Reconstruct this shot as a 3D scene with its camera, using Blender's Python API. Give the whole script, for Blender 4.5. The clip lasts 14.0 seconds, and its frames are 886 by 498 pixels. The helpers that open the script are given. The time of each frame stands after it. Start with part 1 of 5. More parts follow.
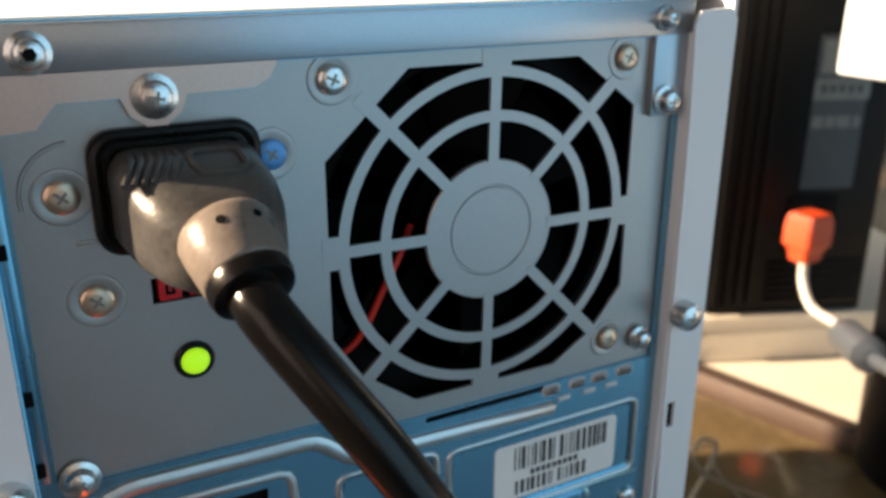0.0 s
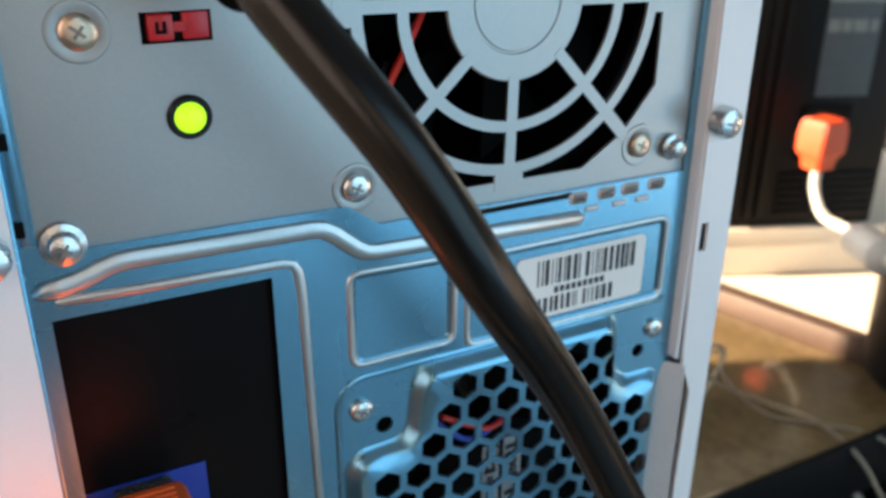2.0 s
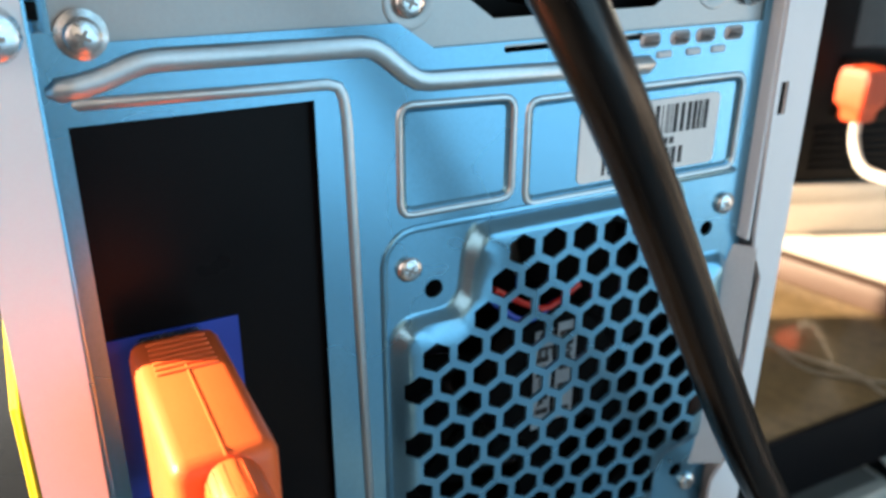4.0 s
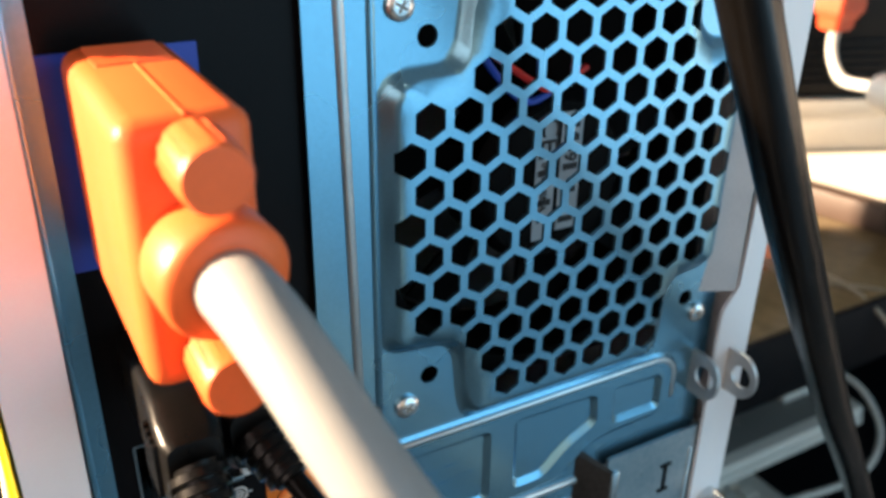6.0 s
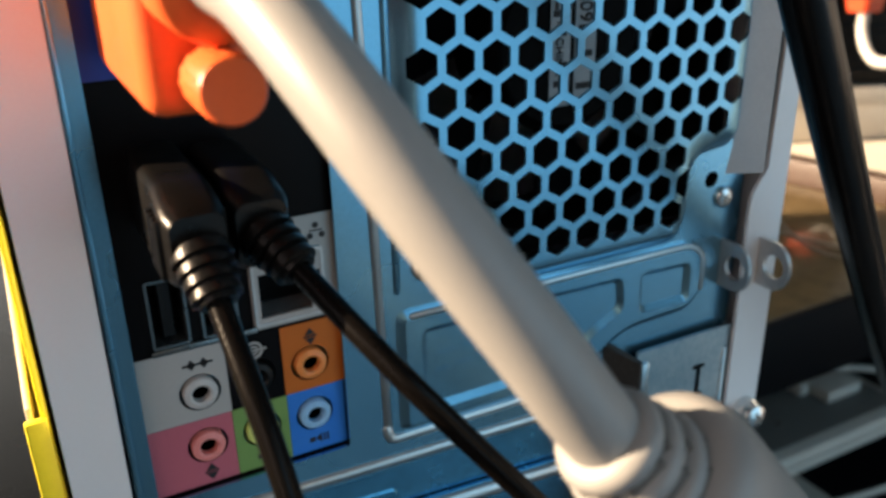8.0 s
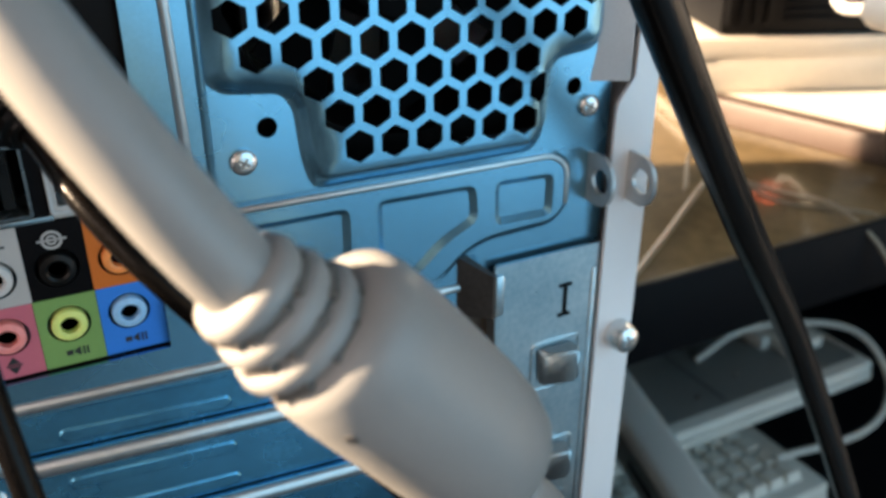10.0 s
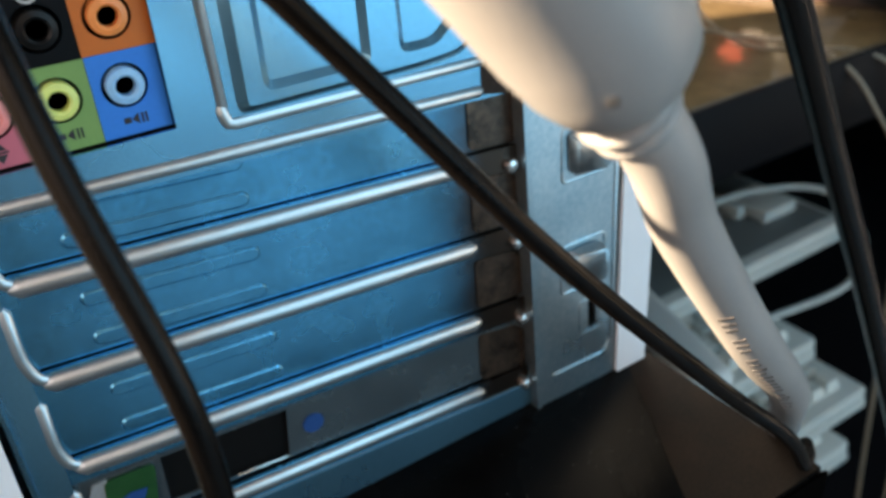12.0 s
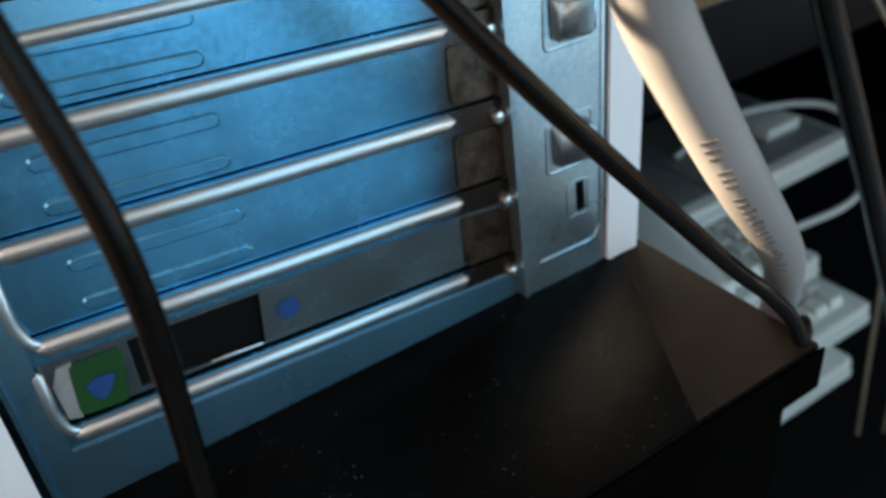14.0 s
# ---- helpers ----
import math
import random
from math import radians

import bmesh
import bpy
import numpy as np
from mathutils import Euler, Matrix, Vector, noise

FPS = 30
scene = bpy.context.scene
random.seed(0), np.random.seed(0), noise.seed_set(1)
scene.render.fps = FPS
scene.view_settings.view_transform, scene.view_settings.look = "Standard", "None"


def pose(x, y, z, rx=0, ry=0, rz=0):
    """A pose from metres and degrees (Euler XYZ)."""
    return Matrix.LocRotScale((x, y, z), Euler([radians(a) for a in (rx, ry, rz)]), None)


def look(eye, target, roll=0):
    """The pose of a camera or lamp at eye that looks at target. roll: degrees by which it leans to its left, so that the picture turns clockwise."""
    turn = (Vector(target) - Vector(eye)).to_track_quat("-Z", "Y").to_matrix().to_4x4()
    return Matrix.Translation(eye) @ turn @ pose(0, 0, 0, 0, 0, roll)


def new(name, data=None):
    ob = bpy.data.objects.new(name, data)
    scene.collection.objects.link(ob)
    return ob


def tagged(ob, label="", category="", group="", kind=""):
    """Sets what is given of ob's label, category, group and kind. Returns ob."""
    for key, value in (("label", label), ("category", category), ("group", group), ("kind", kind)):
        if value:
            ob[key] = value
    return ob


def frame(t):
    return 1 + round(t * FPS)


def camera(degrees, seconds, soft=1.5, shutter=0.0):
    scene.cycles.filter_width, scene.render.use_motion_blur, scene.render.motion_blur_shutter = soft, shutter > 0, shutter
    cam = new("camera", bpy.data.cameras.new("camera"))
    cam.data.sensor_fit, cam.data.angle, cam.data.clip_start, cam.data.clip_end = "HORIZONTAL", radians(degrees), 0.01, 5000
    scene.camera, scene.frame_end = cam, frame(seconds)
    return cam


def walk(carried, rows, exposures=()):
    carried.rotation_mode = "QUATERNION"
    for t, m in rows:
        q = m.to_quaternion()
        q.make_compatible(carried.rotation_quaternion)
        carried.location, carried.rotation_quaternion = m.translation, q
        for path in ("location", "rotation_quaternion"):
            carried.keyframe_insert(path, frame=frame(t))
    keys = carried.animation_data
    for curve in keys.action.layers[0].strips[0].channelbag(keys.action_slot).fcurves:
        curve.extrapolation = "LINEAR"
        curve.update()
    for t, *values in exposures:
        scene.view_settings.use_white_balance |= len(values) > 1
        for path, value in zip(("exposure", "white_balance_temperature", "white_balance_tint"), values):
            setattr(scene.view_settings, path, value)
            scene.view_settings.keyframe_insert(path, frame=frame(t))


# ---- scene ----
from mathutils.geometry import delaunay_2d_cdt

# ---- camera ----
cam = camera(54.6, 14.0, soft=3.0)
cam.data.dof.use_dof, cam.data.dof.focus_distance, cam.data.dof.aperture_fstop = True, 0.155, 22.0
ROWS = [
    (0, 0.0175, -0.1557, 0.3718, -28.06, -19.71, 0.09),
    (0.5, 0.0173, -0.1547, 0.3695, -29.24, -19.27, 0.82),
    (1, 0.0165, -0.1548, 0.3593, -28.44, -20.65, 0.96),
    (1.5, 0.0145, -0.1534, 0.3476, -28.68, -21.17, 0.51),
    (2, 0.0152, -0.1500, 0.3326, -28.28, -23.08, 0.45),
    (2.5, 0.0173, -0.1493, 0.3172, -25.20, -22.80, -1.14),
    (2.7, 0.0165, -0.1443, 0.3181, -25.58, -24.50, -0.19),
    (4.8, 0.0096, -0.1408, 0.2794, -27.75, -23.49, 0.32),
    (5, 0.0117, -0.1411, 0.2755, -27.65, -24.59, 1.05),
    (5.5, 0.0125, -0.1388, 0.2639, -26.91, -25.88, 1.07),
    (6, 0.0083, -0.1327, 0.2522, -30.07, -25.97, 0.98),
    (6.5, 0.0010, -0.1310, 0.2395, -32.41, -25.84, 1.02),
    (7, -0.0059, -0.1259, 0.2271, -32.68, -25.04, 0.78),
    (7.5, -0.0055, -0.1302, 0.2176, -32.49, -24.00, -0.08),
    (8, 0.0056, -0.1453, 0.2159, -27.55, -23.14, -1.24),
    (8.5, 0.0244, -0.1574, 0.2179, -25.57, -23.59, -0.93),
    (8.7, 0.0316, -0.1610, 0.2133, -25.97, -23.40, -0.50),
    (10.8, 0.0384, -0.1548, 0.1923, -29.41, -27.63, -1.04),
    (11, 0.0340, -0.1525, 0.1866, -30.00, -27.21, -1.81),
    (11.5, 0.0251, -0.1489, 0.1739, -29.94, -29.00, -3.79),
    (12, 0.0222, -0.1505, 0.1614, -30.84, -30.09, -4.37),
    (12.5, 0.0232, -0.1539, 0.1488, -29.35, -31.45, -6.03),
    (13, 0.0251, -0.1538, 0.1424, -30.12, -33.64, -6.00),
    (13.5, 0.0264, -0.1529, 0.1429, -29.72, -33.54, -6.27),
    (14, 0.0263, -0.1532, 0.1424, -30.01, -33.74, -6.28),
]
EXPOSURES = [(0.0, -0.15), (1.0, 0.2), (1.5, 0.44), (2.0, 0.6), (2.5, 0.72), (5.0, 0.68), (5.5, 0.66), (7.0, 0.24), (7.5, -0.1), (8.0, -0.06), (8.5, 0.14), (11.0, 0.82), (12.0, 0.86), (14.0, 0.8)]
walk(cam, [(t, pose(x, y, z, 90 + pitch, 0, yaw) @ pose(0, 0, 0, 0, 0, roll)) for t, x, y, z, yaw, pitch, roll in ROWS], EXPOSURES)

# ---- light ----
SUN_WAY = Vector((-1.0, 0.42, 0.40)).normalized()     # towards the sun
world = bpy.data.worlds.new("sky")
scene.world = world
world.use_nodes = True
wn = world.node_tree
sky = wn.nodes.new("ShaderNodeTexSky")
sky.sky_type, sky.sun_disc = "NISHITA", False
sky.sun_elevation, sky.sun_rotation = math.asin(SUN_WAY.z), math.atan2(SUN_WAY.x, SUN_WAY.y)
wn.links.new(sky.outputs[0], wn.nodes["Background"].inputs[0])
wn.nodes["Background"].inputs[1].default_value = 0.045


def lamp(name, kind, m, energy, colour, **more):
    data = bpy.data.lights.new(name, kind)
    data.energy, data.color = energy, colour
    if kind == "SUN":
        data.angle = more["angle"]
    else:
        data.shape, data.size, data.size_y = "RECTANGLE", more["size"], more["size_y"]
    ob = new(name, data)
    ob.matrix_world = m
    return tagged(ob, kind="structure")


lamp("sun", "SUN", look((0, 0, 0), -SUN_WAY), 20.0, (1.0, 0.74, 0.50), angle=radians(1.5))
lamp("window_light_north", "AREA", look((1.2, -1.95, 0.45), (0.15, 0.0, 0.15)), 21.5, (0.42, 0.76, 1.0), size=2.1, size_y=2.3)
# Added warm fill, standing for sunlight bounced in from the left.
lamp("warm_fill_west", "AREA", look((-1.15, -0.62, 0.6), (0.05, 0.0, 0.2)), 7.0, (1.0, 0.75, 0.63), size=1.4, size_y=1.1)
lamp("window_light_east", "AREA", look((0.6, 1.55, 0.95), (0.6, 0.3, 0.0)), 8.5, (1.0, 0.92, 0.80), size=2.4, size_y=1.1)

# ---- materials ----


def material(name, colour, rough=0.5, metal=0.0, vary=0.12, coarse=60.0, fine=900.0, bump=0.1, rvary=0.1, coat=0.0,
             tint=None, spec=0.5):
    m = bpy.data.materials.new(name)
    m.use_nodes = True
    t = m.node_tree
    b = t.nodes["Principled BSDF"]
    co = t.nodes.new("ShaderNodeTexCoord")
    n1, n2 = t.nodes.new("ShaderNodeTexNoise"), t.nodes.new("ShaderNodeTexNoise")
    for n, s, d in ((n1, coarse, 4.0), (n2, fine, 3.0)):
        n.inputs["Scale"].default_value, n.inputs["Detail"].default_value = s, d
        t.links.new(co.outputs["Object"], n.inputs["Vector"])
    ramp = t.nodes.new("ShaderNodeValToRGB")
    dark = [c * (1 - vary) for c in colour]
    light = [min(1.0, c * (1 + vary)) for c in (tint or colour)]
    ramp.color_ramp.elements[0].position, ramp.color_ramp.elements[1].position = 0.3, 0.7
    ramp.color_ramp.elements[0].color, ramp.color_ramp.elements[1].color = (*dark, 1), (*light, 1)
    mix = t.nodes.new("ShaderNodeMix")
    mix.inputs[0].default_value = 0.45
    t.links.new(n1.outputs[0], mix.inputs[2])
    t.links.new(n2.outputs[0], mix.inputs[3])
    t.links.new(mix.outputs[0], ramp.inputs[0])
    t.links.new(ramp.outputs[0], b.inputs["Base Color"])
    rr = t.nodes.new("ShaderNodeMapRange")
    rr.inputs[3].default_value, rr.inputs[4].default_value = max(0.02, rough - rvary), min(1.0, rough + rvary)
    t.links.new(n1.outputs[0], rr.inputs[0])
    t.links.new(rr.outputs[0], b.inputs["Roughness"])
    b.inputs["Metallic"].default_value = metal
    b.inputs["Coat Weight"].default_value = coat
    b.inputs["Specular IOR Level"].default_value = spec
    if bump:
        bp = t.nodes.new("ShaderNodeBump")
        bp.inputs["Strength"].default_value, bp.inputs["Distance"].default_value = bump, 0.0004
        t.links.new(n2.outputs[0], bp.inputs["Height"])
        t.links.new(bp.outputs[0], b.inputs["Normal"])
    return m


def brown_end(m, x0, x1, brown):
    """Brown colour that comes in from one end, with a ragged border."""
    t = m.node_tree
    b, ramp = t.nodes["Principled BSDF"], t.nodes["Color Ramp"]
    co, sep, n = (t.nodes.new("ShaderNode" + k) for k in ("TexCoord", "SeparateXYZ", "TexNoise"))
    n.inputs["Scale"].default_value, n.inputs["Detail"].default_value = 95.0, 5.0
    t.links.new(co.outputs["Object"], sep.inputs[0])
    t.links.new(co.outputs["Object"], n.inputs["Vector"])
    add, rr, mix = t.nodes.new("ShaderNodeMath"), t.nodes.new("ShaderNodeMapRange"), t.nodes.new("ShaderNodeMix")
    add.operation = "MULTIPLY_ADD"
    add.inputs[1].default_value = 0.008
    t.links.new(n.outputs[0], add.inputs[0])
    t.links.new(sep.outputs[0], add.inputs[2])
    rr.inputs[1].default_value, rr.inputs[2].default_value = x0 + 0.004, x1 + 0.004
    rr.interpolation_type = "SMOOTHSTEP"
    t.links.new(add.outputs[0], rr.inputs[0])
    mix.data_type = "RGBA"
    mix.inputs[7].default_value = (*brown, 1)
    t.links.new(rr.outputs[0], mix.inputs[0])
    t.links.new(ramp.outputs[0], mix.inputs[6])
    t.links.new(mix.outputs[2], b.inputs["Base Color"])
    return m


def glowing(name, colour, strength):
    m = bpy.data.materials.new(name)
    m.use_nodes = True
    b = m.node_tree.nodes["Principled BSDF"]
    b.inputs["Base Color"].default_value = (*colour, 1)
    b.inputs["Emission Color"].default_value = (*colour, 1)
    b.inputs["Emission Strength"].default_value = strength
    return m


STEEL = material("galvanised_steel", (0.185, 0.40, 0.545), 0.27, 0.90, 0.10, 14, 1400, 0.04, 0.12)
# Same sheet as STEEL; the beads' bright sheen is put into this paler colour.
BEAD_SHEEN = material("bead_sheen_steel", (0.53, 0.58, 0.60), 0.37, 0.92, 0.08, 60, 1400, 0.04, 0.08)
# Greyer tint stands for the surroundings reflected in the top bar.
TOP_STEEL = material("pale_top_steel", (0.40, 0.45, 0.50), 0.34, 0.85, 0.08, 14, 1400, 0.04, 0.10)
WORN_STEEL = material("worn_silver_steel", (0.29, 0.44, 0.52), 0.30, 0.90, 0.12, 30, 700, 0.08, 0.12, tint=(0.48, 0.54, 0.56))
PSU_STEEL = material("power_supply_steel", (0.37, 0.365, 0.36), 0.36, 0.68, 0.05, 40, 1600, 0.06, 0.06)
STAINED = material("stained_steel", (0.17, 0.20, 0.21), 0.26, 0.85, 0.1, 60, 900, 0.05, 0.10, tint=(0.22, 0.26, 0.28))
SLOT_STEEL = brown_end(material("blue_slot_steel", (0.115, 0.365, 0.565), 0.26, 0.90, 0.26, 70, 650, 0.07, 0.07), 0.105, 0.125, (0.065, 0.046, 0.035))
BROWN_TAB = material("brown_tab_steel", (0.030, 0.022, 0.018), 0.30, 0.75, 0.35, 160, 700, 0.08, 0.12, tint=(0.10, 0.065, 0.045))
BROWN_FILM = material("brown_film", (0.009, 0.006, 0.004), 0.7, 0.0, 0.4, 45, 1500, 0.25, 0.1, tint=(0.030, 0.019, 0.011), spec=0.15)
SLOT_SHADE = material("slot_shade_grey", (0.10, 0.09, 0.08), 0.6, 0.0, 0.2, 90, 900, 0.1)
PALE_EDGE = material("brushed_grey_edge", (0.56, 0.57, 0.58), 0.55, 0.35, 0.08, 60, 1400, 0.05, 0.08)
# The bent tab's warm reflection is put into its steel colour.
TAB_STEEL = material("warm_reflection_tab_steel", (0.58, 0.42, 0.36), 0.38, 0.80, 0.08, 60, 1400, 0.05, 0.08)
# The dark reflection on the lug's side is put into this steel colour.
LUG = material("reflection_dark_lug_steel", (0.09, 0.085, 0.08), 0.32, 0.8, 0.3, 90, 900, 0.05)
CHROME = material("zinc_screw", (0.66, 0.68, 0.68), 0.25, 0.95, 0.10, 300, 2500, 0.05)
RECESS = material("screw_recess", (0.22, 0.20, 0.18), 0.5, 0.6, 0.1)
EYE = material("dull_eye_steel", (0.62, 0.63, 0.63), 0.45, 0.85, 0.15, 200, 1500, 0.1)
BRASSY = material("passivated_screw", (0.62, 0.47, 0.35), 0.32, 0.90, 0.10, 300, 2500, 0.05)
BLUE_SCREW = material("blue_screw_paint", (0.10, 0.30, 0.62), 0.35, 0.3, 0.10, 300, 2500, 0.05)
WHITE_PAINT = material("white_powder_coat", (0.78, 0.81, 0.84), 0.32, 0.0, 0.03, 40, 3000, 0.10, 0.05)
# Besides black parts, this black stands for shade inside holes, gaps and housings.
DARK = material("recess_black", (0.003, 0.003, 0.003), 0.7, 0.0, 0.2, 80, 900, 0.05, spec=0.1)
SHIELD = material("io_shield_black", (0.005, 0.0045, 0.005), 0.32, 0.0, 0.2, 40, 1500, 0.05, spec=0.08)
BLACK_PLASTIC = material("black_plastic", (0.0045, 0.0042, 0.004), 0.30, 0.0, 0.3, 120, 2200, 0.15, spec=0.27)
BLACK_RUBBER = material("black_cable_jacket", (0.004, 0.0034, 0.003), 0.21, 0.0, 0.25, 90, 2500, 0.10, 0.06, spec=0.32)
USB_RUBBER = material("dusty_black_cord", (0.004, 0.0034, 0.003), 0.22, 0.0, 0.25, 90, 1500, 0.10, 0.05, spec=0.11)
PLUG_RUBBER = material("worn_dark_grey_rubber", (0.065, 0.063, 0.060), 0.32, 0.0, 0.35, 150, 900, 0.12)
SLEEVE = material("grey_rubber_sleeve", (0.17, 0.145, 0.125), 0.30, 0.0, 0.22, 150, 900, 0.1)
ORANGE = material("orange_plastic", (0.80, 0.138, 0.033), 0.42, 0.0, 0.05, 70, 1800, 0.12, spec=0.35)
FAR_ORANGE = material("orange_connector_plastic", (0.55, 0.055, 0.010), 0.45, 0.0, 0.08, 70, 1800, 0.1)
GREY_CABLE = material("light_grey_cable_jacket", (0.265, 0.265, 0.26), 0.45, 0.0, 0.07, 90, 2600, 0.10)
VGA_BLUE = material("blue_label", (0.012, 0.045, 0.36), 0.45, 0.0, 0.05, 60, 1500, 0.05)
LABEL_GREY = material("grey_label", (0.42, 0.42, 0.41), 0.5, 0.0, 0.04, 60, 1500, 0.05)
LABEL_PINK = material("pink_label", (0.52, 0.13, 0.18), 0.5, 0.0, 0.05, 60, 1500, 0.05)
LABEL_GREEN = material("green_label", (0.18, 0.33, 0.09), 0.5, 0.0, 0.05, 60, 1500, 0.05)
LABEL_BLUE = material("sky_blue_label", (0.022, 0.20, 0.70), 0.5, 0.0, 0.05, 60, 1500, 0.05)
LABEL_ORANGE = material("orange_label", (0.55, 0.135, 0.008), 0.5, 0.0, 0.05, 60, 1500, 0.05)
JACKS = {"grey": material("grey_jack", (0.55, 0.54, 0.53), 0.4), "black": material("black_jack", (0.006, 0.006, 0.006), 0.35, spec=0.2),
         "orange": material("orange_jack", (0.90, 0.30, 0.08), 0.4), "pink": material("pink_jack", (0.85, 0.28, 0.26), 0.4),
         "lime": material("lime_jack", (0.68, 0.78, 0.22), 0.4), "blue": material("blue_jack", (0.30, 0.58, 0.88), 0.4)}
PAPER = material("white_paper_label", (0.80, 0.81, 0.80), 0.6, 0.0, 0.04, 60, 1500, 0.05)
INK = material("black_ink", (0.02, 0.02, 0.022), 0.6, 0.0, 0.1)
PRINT_HOLE_GREY = material("worn_print_and_hole_grey", (0.10, 0.095, 0.09), 0.6, 0.0, 0.2)
FLECK = material("pale_dust", (0.085, 0.08, 0.072), 0.8, 0.0, 0.2)
RED_PLASTIC = material("red_switch_plastic", (0.55, 0.02, 0.03), 0.35, 0.0, 0.1)
RED_WIRE = material("red_wire", (0.70, 0.03, 0.02), 0.4, 0.0, 0.1)
BLUE_WIRE = material("blue_wire", (0.03, 0.10, 0.60), 0.4, 0.0, 0.1)
LED = glowing("lit_green_led", (0.50, 1.0, 0.02), 0.6)
PCB = material("green_circuit_board", (0.010, 0.055, 0.012), 0.4, 0.0, 0.2, 200, 1500, 0.1)
BLUE_DOT = material("blue_sticker", (0.008, 0.05, 0.19), 0.5, 0.0, 0.1)
FAN_BLACK = material("fan_black_plastic", (0.002, 0.002, 0.0022), 0.55, spec=0.08)
FOIL = material("silver_fan_label", (0.36, 0.42, 0.46), 0.45, 0.2, 0.1)
BOX_BLACK = material("dusty_black_laminate", (0.0014, 0.0013, 0.0013), 0.45, 0.0, 0.4, 25, 1800, 0.08, 0.12, tint=(0.0025, 0.0023, 0.002), spec=0.0)
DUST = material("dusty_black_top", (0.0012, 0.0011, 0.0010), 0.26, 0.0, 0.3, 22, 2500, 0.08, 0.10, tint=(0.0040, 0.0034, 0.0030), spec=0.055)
DESK_TOP = material("glossy_brown_desktop", (0.115, 0.082, 0.042), 0.16, 0.0, 0.35, 7, 120, 0.02, 0.08, coat=0.5)
DESK_EDGE = material("black_desk_edge", (0.004, 0.004, 0.005), 0.5, 0.0, 0.2, spec=0.06)
PALE_BOARD = material("pale_cream_board", (0.52, 0.48, 0.41), 0.35, 0.0, 0.08, 12, 300, 0.03)
BOARD_EDGE = material("brown_board_edge", (0.05, 0.030, 0.022), 0.5, 0.0, 0.15, 20, 400, 0.05)
DEVICE_BLACK = material("black_device_case", (0.004, 0.004, 0.0045), 0.45, 0.0, 0.2, 20, 800, 0.05, spec=0.12)
FADED = material("faded_white_print", (0.12, 0.13, 0.13), 0.5, 0.0, 0.25, 60, 300, 0.02)
DEVICE_GREY = material("grey_printed_label", (0.030, 0.036, 0.040), 0.5, 0.0, 0.25, 60, 300, 0.02)
BOX_WHITE = material("cool_white_card", (0.60, 0.68, 0.74), 0.55, 0.0, 0.04)
WHITE_PLASTIC = material("white_plastic", (0.50, 0.49, 0.47), 0.4, 0.0, 0.04)
KEYBOARD_GREY = material("grey_keyboard_plastic", (0.46, 0.50, 0.48), 0.5, 0.0, 0.06, 30, 900, 0.1)
HUB_GREY = material("pale_grey_hub_plastic", (0.60, 0.64, 0.63), 0.4, 0.0, 0.05, 30, 900, 0.08)
KEYBOARD_DARK = material("grey_keyboard_base", (0.11, 0.125, 0.125), 0.5, 0.0, 0.08, 30, 900, 0.1)
KEYCAP = material("pale_grey_keycap", (0.52, 0.56, 0.53), 0.5, 0.0, 0.06, 60, 900, 0.1)
WIRE_GREY = material("bare_grey_wire", (0.26, 0.21, 0.15), 0.35, 0.3, 0.15)
WALL = material("painted_wall", (0.27, 0.27, 0.28), 0.7, 0.0, 0.06, 4, 90, 0.05)
FLOOR = material("polished_grey_floor", (0.15, 0.145, 0.14), 0.16, 0.0, 0.15, 6, 90, 0.02, 0.06, coat=0.6)
YELLOW = material("yellow_tape", (0.85, 0.72, 0.02), 0.5, 0.0, 0.05)
CREAM_PAPER = material("cream_paper", (0.72, 0.64, 0.54), 0.6, 0.0, 0.05)
GLASS_WHITE = glowing("overcast_daylight", (1.0, 0.97, 0.90), 2.2)

# ---- mesh helpers; all lengths below in millimetres ----
MM = 0.001
BASE = {}


def thing(name, x, y, z, label, category, group="", kind=""):
    ob = new(name)
    ob.empty_display_size = 0.02
    ob.location = (x * MM, y * MM, z * MM)
    BASE[ob.name] = ob.location.copy()
    return tagged(ob, label, category, group, kind)


def to_mesh(name, bm, mat, smooth=None):
    bmesh.ops.recalc_face_normals(bm, faces=bm.faces)
    for v in bm.verts:
        v.co *= MM
    me = bpy.data.meshes.new(name)
    bm.to_mesh(me)
    bm.free()
    me.materials.append(mat)
    if smooth:
        me.shade_smooth()
        me.set_sharp_from_angle(angle=radians(smooth))
    return me


def part(name, bm, mat, parent, label="", smooth=35):
    ob = new(name, to_mesh(name, bm, mat, smooth) if isinstance(bm, bmesh.types.BMesh) else bm)
    ob.parent = parent
    if parent.name in BASE:
        ob.matrix_parent_inverse = Matrix.Translation(-BASE[parent.name])
    return tagged(ob, label) if label else ob


def whole(name, bm, mat, label, category, group="", kind="", smooth=35):
    return tagged(new(name, to_mesh(name, bm, mat, smooth)), label, category, group, kind)


def box(bm, x0, x1, y0, y1, z0, z1, bev=0.0, seg=2, m=None):
    vs = [bm.verts.new((x, y, z)) for x in (x0, x1) for y in (y0, y1) for z in (z0, z1)]
    fs = [bm.faces.new([vs[i] for i in q]) for q in ((0, 1, 3, 2), (4, 6, 7, 5), (0, 4, 5, 1), (2, 3, 7, 6), (0, 2, 6, 4), (1, 5, 7, 3))]
    if bev:
        es = list({e for f in fs for e in f.edges})
        out = bmesh.ops.bevel(bm, geom=es, offset=bev, segments=seg, profile=0.5, affect="EDGES")
        vs = list({v for f in out["faces"] for v in f.verts} | {v for v in vs if v.is_valid})
    if m is not None:
        bmesh.ops.transform(bm, matrix=m, verts=vs)
    return bm


